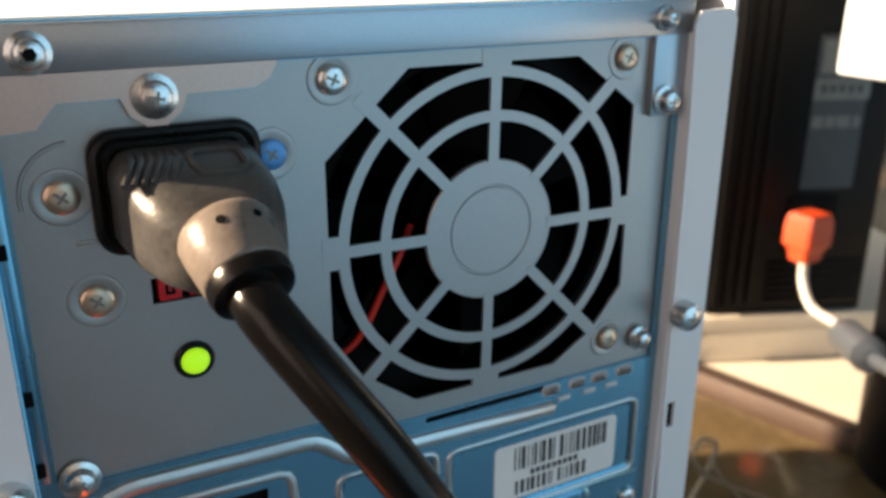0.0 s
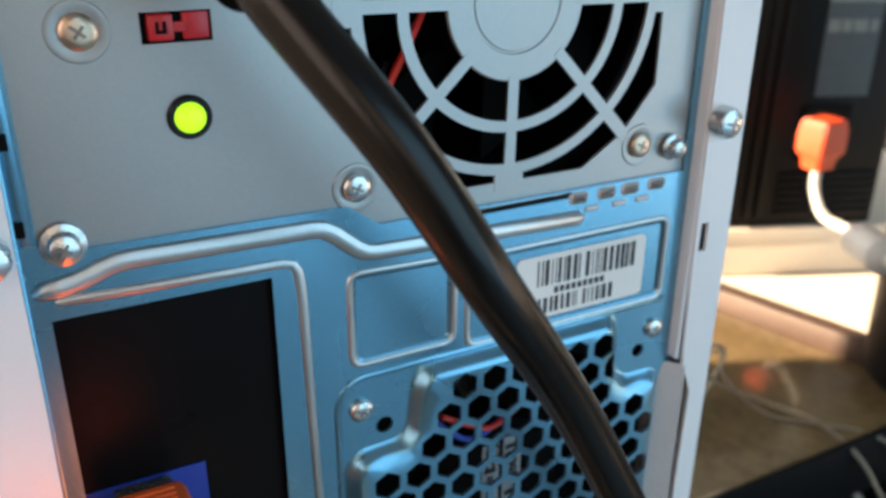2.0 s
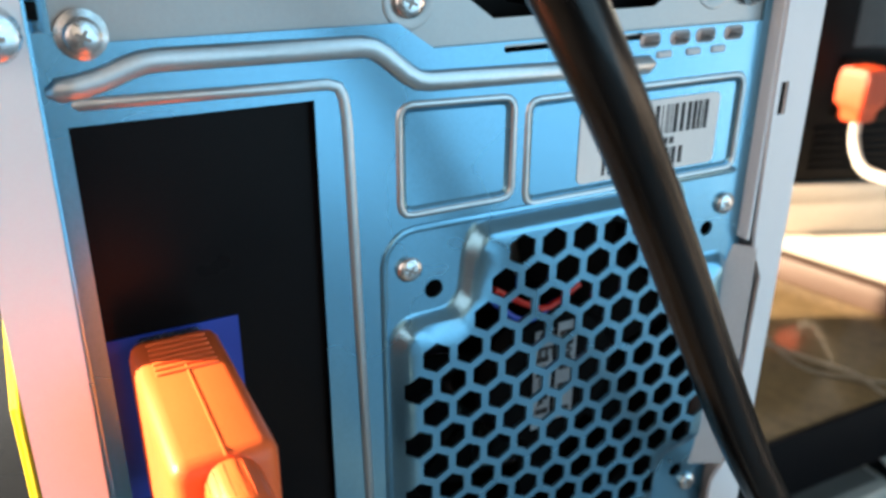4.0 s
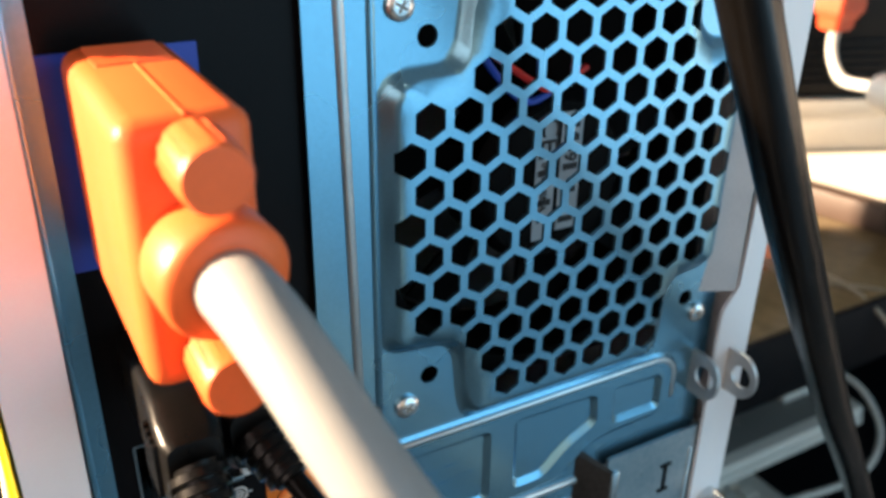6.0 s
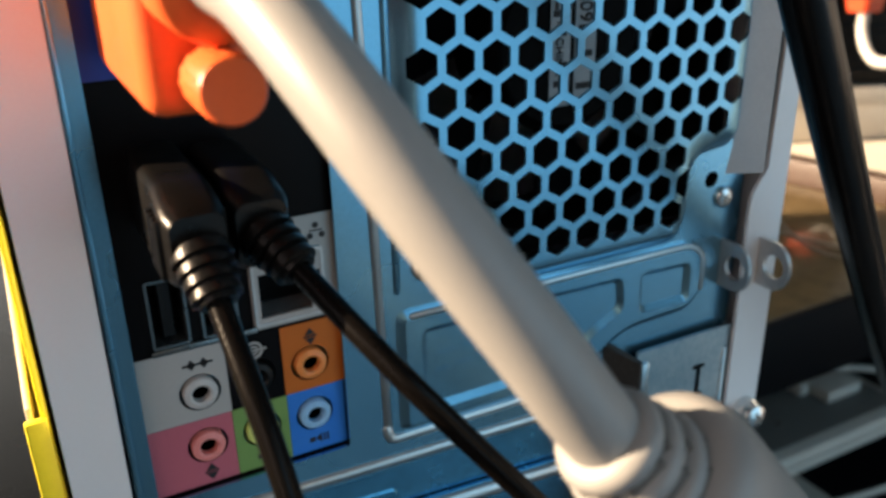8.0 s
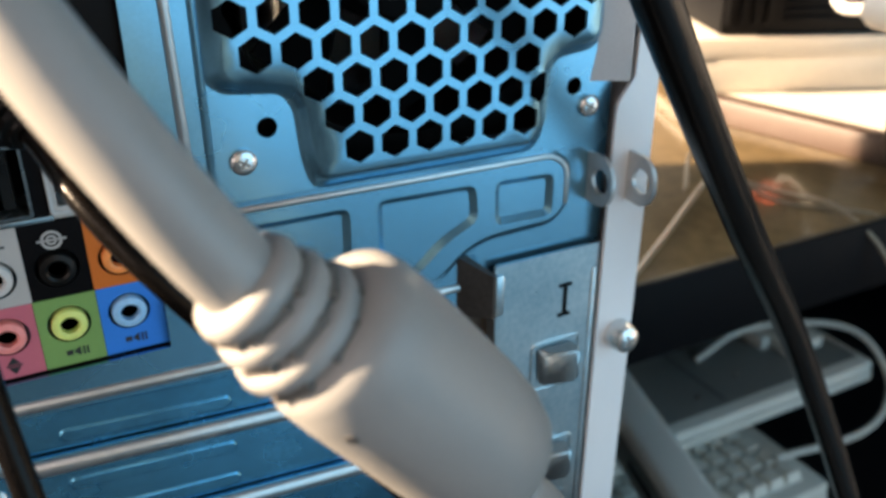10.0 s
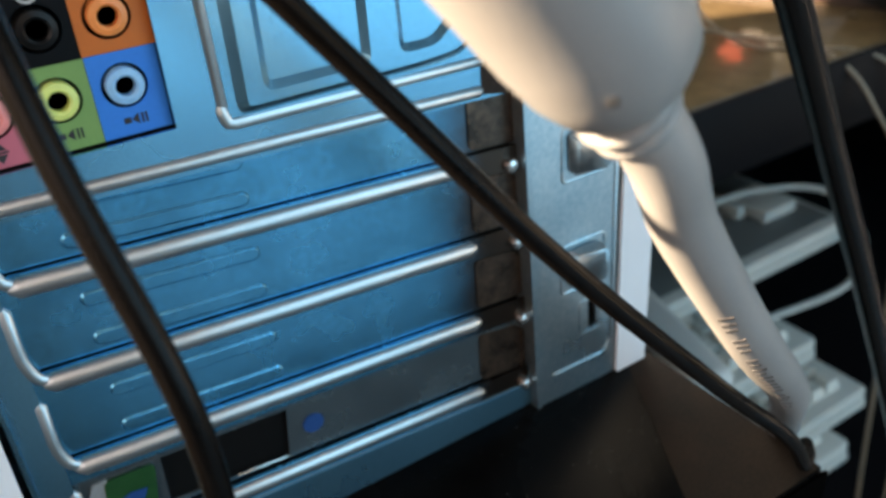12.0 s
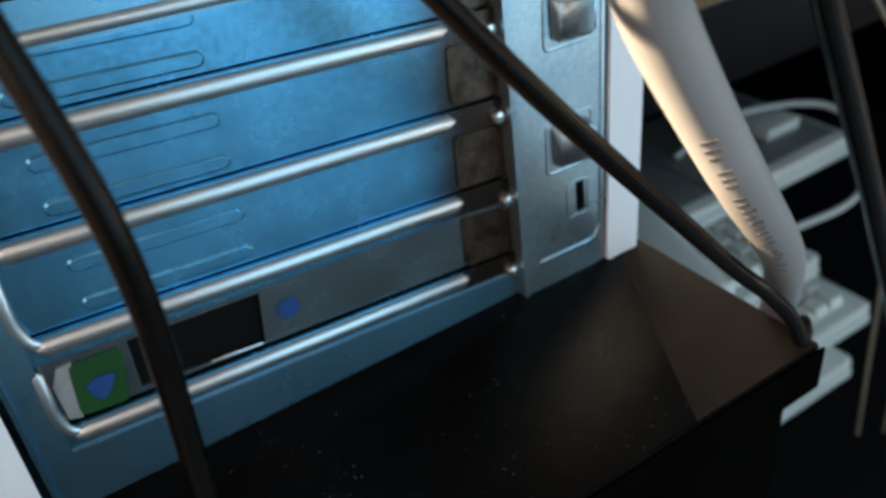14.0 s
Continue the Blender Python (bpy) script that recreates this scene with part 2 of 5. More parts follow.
def spline(pts, n=8, closed=False):
    p = [Vector(q) for q in pts]
    p = [p[-1]] + p + [p[0], p[1]] if closed else [2 * p[0] - p[1]] + p + [2 * p[-1] - p[-2]]
    out = []
    for i in range(1, len(p) - 2):
        a, b, c, d = p[i - 1:i + 3]
        for k in range(n):
            u = k / n
            out.append(0.5 * (2 * b + (c - a) * u + (2 * a - 5 * b + 4 * c - d) * u * u + (3 * b - a - 3 * c + d) * u ** 3))
    return out if closed else out + [p[-2]]


def tube(bm, pts, r, n=12, closed=False, flat=1.0):
    """A round bar along pts; r: one radius or one for each point; flat: its width along its second axis."""
    pts = [Vector(q) for q in pts]
    k = len(pts)
    rs = r if isinstance(r, (list, tuple)) else [r] * k
    side, rings = None, []
    for i, q in enumerate(pts):
        a, b = (pts[i - 1], pts[(i + 1) % k]) if closed else (pts[max(i - 1, 0)], pts[min(i + 1, k - 1)])
        way = (b - a).normalized()
        if side is None:
            side = way.cross(Vector((0, 1, 0))) if abs(way.y) < 0.9 else way.cross(Vector((1, 0, 0)))
        side = (side - way * side.dot(way)).normalized()
        up = way.cross(side)
        rings.append([bm.verts.new(q + rs[i] * (math.cos(w) * side + flat * math.sin(w) * up)) for w in (2 * math.pi * j / n for j in range(n))])
    for i in range(k if closed else k - 1):
        a, b = rings[i], rings[(i + 1) % k]
        for j in range(n):
            bm.faces.new((a[j], a[(j + 1) % n], b[(j + 1) % n], b[j]))
    if not closed:
        bm.faces.new(rings[0][::-1])
        bm.faces.new(rings[-1])
    return bm


def lathe(bm, profile, centre=(0, 0, 0), axis=(0, -1, 0), n=24):
    """profile: (radius, height along the axis) from one end to the other."""
    m = Matrix.Translation(centre) @ Vector(axis).to_track_quat("Z", "Y").to_matrix().to_4x4()
    rings = []
    for r, h in profile:
        rings.append([bm.verts.new(m @ Vector((r * math.cos(w), r * math.sin(w), h))) for w in (2 * math.pi * j / n for j in range(n))] if r > 0 else [bm.verts.new(m @ Vector((0, 0, h)))])
    for a, b in zip(rings, rings[1:]):
        for j in range(n):
            k = (j + 1) % n
            if len(a) > 1 and len(b) > 1:
                bm.faces.new((a[j], a[k], b[k], b[j]))
            elif len(a) > 1:
                bm.faces.new((a[j], a[k], b[0]))
            elif len(b) > 1:
                bm.faces.new((a[0], b[k], b[j]))
    for ring in (rings[0], rings[-1]):
        if len(ring) > 1:
            bm.faces.new(ring)
    return bm


def loft(bm, rings):
    vs = [[bm.verts.new(p) for p in ring] for ring in rings]
    n = len(vs[0])
    for a, b in zip(vs, vs[1:]):
        for j in range(n):
            bm.faces.new((a[j], a[(j + 1) % n], b[(j + 1) % n], b[j]))
    bm.faces.new(vs[0])
    bm.faces.new(vs[-1])
    return bm


def rrect(x0, x1, z0, z1, r, n=5):
    out = []
    for cx, cz, a in ((x1 - r, z1 - r, 0), (x0 + r, z1 - r, 90), (x0 + r, z0 + r, 180), (x1 - r, z0 + r, 270)):
        out += [(cx + r * math.cos(radians(a + 90 * k / n)), cz + r * math.sin(radians(a + 90 * k / n))) for k in range(n + 1)]
    return out


def circle(cx, cz, r, n=20, start=0.0):
    return [(cx + r * math.cos(start + 2 * math.pi * k / n), cz + r * math.sin(start + 2 * math.pi * k / n)) for k in range(n)]


def inside(p, poly):
    hit, j = False, len(poly) - 1
    for i in range(len(poly)):
        a, b = poly[i], poly[j]
        if (a[1] > p[1]) != (b[1] > p[1]) and p[0] < (b[0] - a[0]) * (p[1] - a[1]) / (b[1] - a[1]) + a[0]:
            hit = not hit
        j = i
    return hit


def plate(bm, outer, holes, y0, y1):
    """A sheet in the xz plane from y0 (front) to y1, with holes through it."""
    loops, pts, edges = [outer, *holes], [], []
    for lp in loops:
        s = len(pts)
        pts += [Vector(p) for p in lp]
        edges += [(s + i, s + (i + 1) % len(lp)) for i in range(len(lp))]
    vs, _, fs, _, _, _ = delaunay_2d_cdt(pts, edges, [], 0, 1e-5)
    boxes = [(min(p[0] for p in h), max(p[0] for p in h), min(p[1] for p in h), max(p[1] for p in h)) for h in holes]
    front = [bm.verts.new((v.x, y0, v.y)) for v in vs]
    back = [bm.verts.new((v.x, y1, v.y)) for v in vs]
    count = {}
    for f in fs:
        c = sum((vs[i] for i in f), Vector((0, 0))) / len(f)
        if not inside(c, outer) or any(b[0] <= c.x <= b[1] and b[2] <= c.y <= b[3] and inside(c, h) for b, h in zip(boxes, holes)):
            continue
        bm.faces.new([front[i] for i in f])
        bm.faces.new([back[i] for i in reversed(f)])
        for i in range(len(f)):
            e = (f[i], f[(i + 1) % len(f)])
            if e[::-1] in count:
                del count[e[::-1]]
            else:
                count[e] = 1
    for a, b in count:
        bm.faces.new((front[a], front[b], back[b], back[a]))
    loose = [v for v in bm.verts if not v.link_faces]
    bmesh.ops.delete(bm, geom=loose, context="VERTS")
    return bm


def ridge(bm, pts, r=1.2, closed=False, y=-0.5, n=10, depth=0.7, soft=True):
    """A pressed, half-round bead along points (x, z) of a sheet whose face is at y."""
    p = [Vector((x, y, z)) for x, z in pts]
    if soft:
        p2 = []
        for i, q in enumerate(p):
            if not closed and i in (0, len(p) - 1):
                p2.append(q)
                continue
            a, b = p[i - 1], p[(i + 1) % len(p)]
            d = min(2.5, (q - a).length / 2.2, (b - q).length / 2.2)
            s, e = q + (a - q).normalized() * d, q + (b - q).normalized() * d
            p2 += [s, (s + e + 2 * q) / 4, e]
        p = p2
    rs = [r] * len(p)
    if not closed:
        p = [p[0] + (p[0] - p[1]).normalized() * r * 0.9] + p + [p[-1] + (p[-1] - p[-2]).normalized() * r * 0.9]
        rs = [r * 0.35] + rs + [r * 0.35]
    k0 = len(bm.verts)
    tube(bm, p, rs, n, closed)
    bm.verts.ensure_lookup_table()
    for v in bm.verts[k0:]:
        v.co.y = y + (v.co.y - y) * depth
    return bm


B = bmesh.new


def offset(poly, d):
    """The outline moved inwards by d (outwards: minus)."""
    area = sum(a[0] * b[1] - b[0] * a[1] for a, b in zip(poly, poly[1:] + poly[:1]))
    out, s = [], 1 if area > 0 else -1
    for i, q in enumerate(poly):
        a, b = Vector(q) - Vector(poly[i - 1]), Vector(poly[(i + 1) % len(poly)]) - Vector(q)
        na, nb = (Vector((-v.y, v.x)).normalized() * s for v in (a, b))
        n = na + nb
        n = n * (d / max(0.5, 1 + na.dot(nb)))
        out.append((q[0] + n.x, q[1] + n.y))
    return out


def rounded(poly, r=2.0, n=3):
    out = []
    for i, q in enumerate(poly):
        q, a, b = Vector(q), Vector(poly[i - 1]), Vector(poly[(i + 1) % len(poly)])
        d = min(r, (a - q).length / 2.2, (b - q).length / 2.2)
        s, e = q + (a - q).normalized() * d, q + (b - q).normalized() * d
        for k in range(n + 1):
            u = k / n
            v = (1 - u) ** 2 * s + 2 * u * (1 - u) * q + u * u * e
            out.append((v.x, v.y))
    return out


def skirt(bm, a, ya, b, yb):
    va, vb = [bm.verts.new((x, ya, z)) for x, z in a], [bm.verts.new((x, yb, z)) for x, z in b]
    for j in range(len(a)):
        k = (j + 1) % len(a)
        bm.faces.new((va[j], va[k], vb[k], vb[j]))
    return bm


def pocket(outline, y0=-0.5, deep=1.3, slope=1.0):
    """A pressed pocket: its sloping wall and its floor."""
    bm = B()
    mid, low = offset(outline, slope * 0.3), offset(outline, slope)
    skirt(bm, outline, y0, mid, y0 + deep * 0.2)
    skirt(bm, mid, y0 + deep * 0.2, low, y0 + deep)
    plate(bm, low, [], y0 + deep, y0 + deep + 0.5)
    bmesh.ops.remove_doubles(bm, verts=bm.verts, dist=0.002)
    return bm


def plateau(outline, holes, y0=-0.5, high=1.6, slope=1.5):
    """A pressed-out field with pockets left in it."""
    bm = B()
    top = offset(outline, slope)
    mid = offset(outline, slope * 0.75)
    skirt(bm, outline, y0 + 0.02, mid, y0 - high * 0.8)
    skirt(bm, mid, y0 - high * 0.8, top, y0 - high)
    for h in holes:
        skirt(bm, h, y0 - high, offset(h, slope * 0.8), y0 - 0.02)
    plate(bm, top, holes, y0 - high, y0 - high + 0.3)
    bmesh.ops.remove_doubles(bm, verts=bm.verts, dist=0.002)
    return bm

# ---- the room ----


def room():
    # Unseen room shell; its openings are sized to shape sun and reflections.
    x0, x1, y0, y1, z0, z1 = -1200, 2400, -2000, 1600, -740, 1700
    t = 60

    def wall(name, label, boxes):
        bm = B()
        for b in boxes:
            box(bm, *b)
        whole(name, bm, WALL, label, "wall", kind="structure", smooth=None)

    whole("floor", box(B(), x0, x1, y0, y1, z0 - 50, z0), FLOOR, "polished dark grey floor of the room", "floor", kind="structure", smooth=None)
    whole("ceiling", box(B(), x0 - t, x1 + t, y0 - t, y1 + t, z1, z1 + 50), WALL, "plain pale ceiling", "ceiling", kind="structure", smooth=None)
    # Sill raised so that the sun misses the lower leads and keyboards.
    wall("wall_west", "unseen pale wall, its high sill set to limit the low sun",
         [(x0 - t, x0, y0, -1850, z0, z1), (x0 - t, x0, 1520, y1, z0, z1), (x0 - t, x0, -1850, 1520, z0, 590), (x0 - t, x0, -1850, 1520, 1500, z1)])
    wall("wall_south", "pale wall with a tall glazed opening",
         [(x0, 150, y0 - t, y0, z0, z1), (2250, x1, y0 - t, y0, z0, z1), (150, 2250, y0 - t, y0, z0, -710), (150, 2250, y0 - t, y0, 1620, z1)])
    wall("wall_north", "pale wall with a bright window opening behind the desk",
         [(x0, -900, y1, y1 + t, z0, z1), (2200, x1, y1, y1 + t, z0, z1), (-900, 2200, y1, y1 + t, z0, 180), (-900, 2200, y1, y1 + t, 1500, z1)])
    wall("wall_east", "plain pale wall", [(x1, x1 + t, y0, y1, z0, z1)])
    whole("backdrop", box(B(), -1400, 2700, 2000, 2010, -200, 1900), GLASS_WHITE, "overexposed daylight outside the window", "backdrop", kind="structure", smooth=None)


room()

# ---- black cabinet under the computer ----


def cabinet():
    c = thing("black_cabinet", 40, 150, -740, "black laminate cabinet with a dusty top under the computer", "cabinet")
    # The unseen rear is lengthened to block sun from the keyboards.
    part("body", box(B(), -150, 176, -60, 620, -740, -14, 1.0), BOX_BLACK, c)
    part("top_panel", box(B(), -154, 180, -64, 624, -13.5, 0, 1.2), DUST, c, "black top with a film of brown dust")
    # Added black strip keeps the top's front edge dark and free of reflections.
    part("dark_edge_strip", box(B(), -154, 180.4, -65.0, -64.1, -13.5, -0.8, 0.2), BOX_BLACK, c)
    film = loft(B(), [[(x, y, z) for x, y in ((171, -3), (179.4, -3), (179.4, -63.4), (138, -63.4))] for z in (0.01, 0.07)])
    part("corner_film", film, BROWN_FILM, c, "matt brown film over the right front corner", smooth=None)
    rng, bm = random.Random(5), B()
    nests = [(rng.uniform(10, 172), -rng.uniform(22, 60)) for _ in range(26)]
    for k in range(460):
        x, y = rng.uniform(-40, 176), -62 + 58 * rng.random() ** 1.6
        if k % 2:
            nx, ny = rng.choice(nests)
            x, y = min(177, nx + rng.gauss(0, 3.2)), max(-62.5, min(-4, ny + rng.gauss(0, 1.6)))
        a, w = rng.uniform(0, 3.1), rng.choice((0.05, 0.07, 0.09, 0.12, 0.16, 0.24))
        box(bm, -w * rng.uniform(1, 2.2), w, -w * 0.5, w * 0.5, 0.0, 0.06, m=Matrix.Translation((x, y, 0)) @ Matrix.Rotation(a, 4, "Z"))
    tagged(part("dust_flecks", bm, FLECK, c, smooth=None), "pale specks of dust", kind="stuff")


# ---- screws ----
SCREW_MESH = {}


def screw(parent, x, y, z, r=3.6, mat=None, h=2.2, turn=20, slot=False, flange=False):
    mat = mat or CHROME
    key = (r, mat.name, h, flange)
    if key not in SCREW_MESH:
        prof = [(r * 0.5, -1.0)]
        if flange:
            prof += [(r * 1.35, -0.2), (r * 1.38, 0.5), (r * 1.0, 0.9)]
        prof += [(r, 0.0 if not flange else 0.95), (r, h * 0.55), (r * 0.86, h * 0.85), (r * 0.5, h), (0, h)]
        SCREW_MESH[key] = to_mesh("screw", lathe(B(), prof, n=18), mat, 40)
        # A proud dark cross stands for the shade in the drive recess.
        bm = B()
        w = r * 0.09
        box(bm, -r * 0.55, r * 0.42, -h - 0.06, -h + 0.6, -w, w)
        box(bm, -w, w, -h - 0.062, -h + 0.6, -r * 0.42, r * 0.42)
        SCREW_MESH[key, 1] = to_mesh("cross_recess", bm, RECESS)
    ob = part("screw", SCREW_MESH[key], None, parent)
    ob.matrix_basis = pose(x * MM, y * MM, z * MM, 0, turn, 0)
    rec = new("cross_recess", SCREW_MESH[key, 1])
    rec.parent = ob
    return ob


# ---- computer case ----
PSU_HOLE = [(18, 276), (23, 274), (74, 273.5), (81, 268.6), (162.5, 268.2), (162.5, 351.2), (66, 351.2), (61, 346.6), (27.5, 346.3), (24, 342.2), (18, 341.6)]
DOME = [(91, 232.6), (144, 232.6), (146, 226), (146, 216), (149, 213), (158, 213), (161, 210), (161, 160), (158, 157), (149, 156), (147, 153), (147, 142), (144, 135.6),
        (91, 135.6), (89, 142), (88, 153), (86, 156), (75, 157), (71.6, 160), (71.6, 210), (75, 214.5), (85, 214.8), (87, 217.5), (88, 228)]


def shrink(poly, k, cx=117.3, cz=183.7):
    return [(cx + (x - cx) * k, cz + (z - cz) * k) for x, z in poly]


def honeycomb():
    holes, pitch = [], 7.98
    row, rim = pitch * 0.866, shrink(DOME, 0.958)
    for j in range(-5, 13):
        for i in range(-2, 13):
            x, z = 80.2 + pitch * (i + (0.5 if j % 2 else 0)), 205.4 - row * j
            if inside((x, z), rim) and not (z > 209 and x < 88) and not (abs(z - 184.7) > 40 and x < 96):
                holes.append(circle(x, z, 3.6, 6, math.pi / 6))
    return holes


def grille(high=3.0, thick=0.8):
    """A field pressed forward out of the sheet, its holes running into the soft slope of the rim."""
    foot, limit = rounded(shrink(DOME, 1.03), 3.5, 3), rounded(shrink(DOME, 0.976), 3.5, 3)
    cells = honeycomb()
    rings = [rounded(shrink(DOME, k), 3.5, 3) for k in (1.03, 1.018, 1.006, 0.994, 0.982, 0.97, 0.958, 0.945)]
    pts, edges = [], []
    for lp in [*rings, limit, *cells]:
        n = len(pts)
        pts += [Vector(p) for p in lp]
        edges += [(n + i, n + (i + 1) % len(lp)) for i in range(len(lp))]
    vs, _, fs, _, _, _ = delaunay_2d_cdt(pts, edges, [], 0, 1e-5)

    def lift(v):
        best = 99.0
        for p, q in zip(foot, foot[1:] + foot[:1]):
            p, q = Vector(p), Vector(q)
            u = max(0.0, min(1.0, (v - p).dot(q - p) / max(1e-9, (q - p).length_squared)))
            best = min(best, (v - p - u * (q - p)).length)
        w = min(1.0, best / 4.2)
        return -0.46 - high * w * w * (3 - 2 * w)
    bm = B()
    ys = [lift(v) for v in vs]
    front = [bm.verts.new((v.x, y, v.y)) for v, y in zip(vs, ys)]
    back = [bm.verts.new((v.x, y + thick, v.y)) for v, y in zip(vs, ys)]
    count = {}
    for f in fs:
        m = sum((vs[i] for i in f), Vector((0, 0))) / len(f)
        if not inside(m, foot) or inside(m, limit) and any(abs(m.x - sum(p[0] for p in h) / 6) < 4 and inside(m, h) for h in cells):
            continue
        bm.faces.new([front[i] for i in f])
        bm.faces.new([back[i] for i in reversed(f)])
        for i in range(len(f)):
            e = (f[i], f[(i + 1) % len(f)])
            if e[::-1] in count:
                del count[e[::-1]]
            else:
                count[e] = 1
    for p, q in count:
        bm.faces.new((front[p], front[q], back[q], back[p]))
    bmesh.ops.delete(bm, geom=[v for v in bm.verts if not v.link_faces], context="VERTS")
    return bm


SLOT_RAILS = ((84.6, 78.5), (63.5, 56.8), (42.0, 35.0), (18.9, 12.2))     # heights of each rail at x = 23 and x = 120.5


def along(k, x):
    a, b = SLOT_RAILS[k]
    return a + (b - a) * (x - 23) / 97.5


def computer():
    c = thing("computer_case", 90, 200, 0, "steel desktop computer back with white covers on a black cabinet", "computer case")
    # rear sheet
    io_hole = [(18, 105.5), (57.8, 105.5), (57.8, 261.5), (18, 261.5)]
    slots_hole = [(21, 15.4), (136.5, 7.6), (136.5, 93.5), (21, 97.5)]
    pockets = [rounded(p) for p in ([(74.5, 258), (98, 257.2), (98, 237.6), (74.5, 237.6)], [(102.6, 256), (158.6, 256), (158.6, 235.4), (102.6, 235.4)])]
    small = [*pockets, circle(81, 220, 2.1), circle(155, 148.3, 2.1), circle(82, 149, 2.1), circle(154, 220, 1.9), rrect(95.8, 129, 266.5, 268.0, 0.5, 2)]
    outer = [(14.5, 0.4), (165.8, 0.4), (165.8, 360), (14.5, 360)]
    part("back_panel", plate(B(), outer, [PSU_HOLE, io_hole, slots_hole, DOME, *small], -0.5, 0.2), STEEL, c)
    # raised fan grille: soft pressed rim and pierced face
    part("honeycomb_grille", grille(), STEEL, c, "sheet pierced with rows of hexagonal holes", smooth=50)
    part("bent_tab", plate(B(), [(16.4, 352), (66, 352), (64, 348.4), (61, 346.8), (49, 346.6), (47.6, 343.4), (45, 341.4), (41.6, 341.4), (39, 343.4), (37.6, 346.6), (27.5, 346.5), (24, 342.4), (16.4, 341.8)], [], -1.2, -0.55), TAB_STEEL, c)
    # top bar and its lip
    bm = box(B(), 14.5, 166, -1.6, 1.0, 351.4, 359.6, 0.5)
    part("top_bar", bm, TOP_STEEL, c)
    part("corner_tab", box(B(), 154.8, 165.6, -1.6, 0.5, 333, 352, 0.5), TOP_STEEL, c)
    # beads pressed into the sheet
    part("upper_bead", ridge(B(), [(17.5, 267.3), (23, 268), (30, 270.7), (69, 270), (77.5, 262.8), (131, 261.2)], 2.0), BEAD_SHEEN, c)
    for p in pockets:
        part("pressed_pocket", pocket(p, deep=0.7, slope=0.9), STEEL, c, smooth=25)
        # Added rim ridge stands for the bright line of light around the pocket.
        part("pocket_highlight", ridge(B(), offset(p, -0.7), 0.75, True, n=8, depth=0.6, soft=False), BEAD_SHEEN, c, smooth=60)
    part("column_bead", ridge(B(), [(20, 264.9), (62.8, 264.0), (63.6, 258), (66.8, 107)], 1.05, depth=0.6), BEAD_SHEEN, c)
    part("column_bead", ridge(B(), [(160, 233.9), (74, 233.9), (70, 229.5), (70.3, 139)], 0.85), STEEL, c)
    field = [(69.5, 134.6), (150, 134.2), (155.6, 130), (155.6, 118.5), (151, 114.2), (133, 113.6), (127, 111.5), (120, 105.2), (110, 104.4), (69.5, 104.4)]
    wells = [[(75, 129.4), (98, 129.2), (98, 108.4), (75, 108.4)], [(104.2, 129.6), (128.8, 129), (129.6, 119.8), (121, 115.6), (113.5, 109), (104.6, 109)], [(133.8, 128.8), (150.2, 128.2), (150.2, 117.2), (134.2, 117.4)]]
    part("pressed_field", plateau(rounded(field, 3.0), [rounded(w, 2.4) for w in wells], high=1.2, slope=2.0), STEEL, c, smooth=25)
    bm = B()
    for x, z, w in ((79, 120, 5), (85.5, 120.4, 4), (79, 116, 3), (83.5, 116.2, 5), (90, 116.6, 4)):
        box(bm, x, x + w, -0.62, -0.4, z, z + 2.0)
    part("illegible_stamp", bm, STEEL, c, smooth=None)
    # Added ridge stands for the highlight along the field's top edge.
    part("field_highlight", ridge(B(), [(73, 133.0), (149.6, 132.6), (153.9, 129.2), (153.9, 120)], 0.8, y=-1.55), BEAD_SHEEN, c)
    part("lower_bead", ridge(B(), [(66.5, 107), (67, 103.5), (136, 102.5)], 1.2), BEAD_SHEEN, c)
    part("lower_bead", ridge(B(), [(22, 99.8), (124, 95.9)], 1.4), BEAD_SHEEN, c)
    for x in (131, 139, 146, 154):
        part("pressed_tab", plateau(rrect(x - 2.8, x + 2.8, 264.6, 267.8, 1.3, 4), [], -0.5, 0.7, 0.7), PALE_EDGE, c, smooth=50)
        if x < 150:
            part("pressed_tab", box(B(), x + 2, x + 6, -1.0, 0.2, 262.2, 263.8, 0.5), PALE_EDGE, c)
    # rails between the expansion slots and their covers
    for k in range(4):
        rail = [(20.4, along(k, 20.4) - 3.6), (136.4, along(k, 136.4) - 3.6), (136.4, along(k, 136.4) + 2.5), (20.4, along(k, 20.4) + 2.5)]
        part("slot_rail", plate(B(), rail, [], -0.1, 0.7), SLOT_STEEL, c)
        part("slot_rail_bead", ridge(B(), [(24.5, along(k, 24.5)), (119.6, along(k, 119.6))], 2.1, y=-0.1, depth=0.75, n=16), BEAD_SHEEN, c, smooth=60)
        part("slot_corner", ridge(B(), [(20.8, along(k, 21) + 17), (20.6, along(k, 20.6) + 6), (22.2, along(k, 22) + 1.2), (25, along(k, 25) + 0.2), (29, along(k, 29))], 1.25, y=-0.1, depth=0.6), BEAD_SHEEN, c, smooth=60)
    # Added black sheet gives the shade seen in the gaps above the rails.
    part("slot_gap_shade", box(B(), 20.6, 137.0, 3.2, 4.0, 6, 100), DARK, c)
    for k, tops in ((0, (96.4, 88.6)), (1, (76.1, 67.1)), (2, (54.6, 45.5))):
        low = [(x, along(k, x) + 2.85) for x in (20.6, 136.0)]
        high = [(x, along(k - 1, x) - 3.3 if k else 98.6 - (x - 21) * 0.0346) for x in (136.0, 20.6)]
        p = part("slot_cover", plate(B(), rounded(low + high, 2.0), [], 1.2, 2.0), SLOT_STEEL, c)
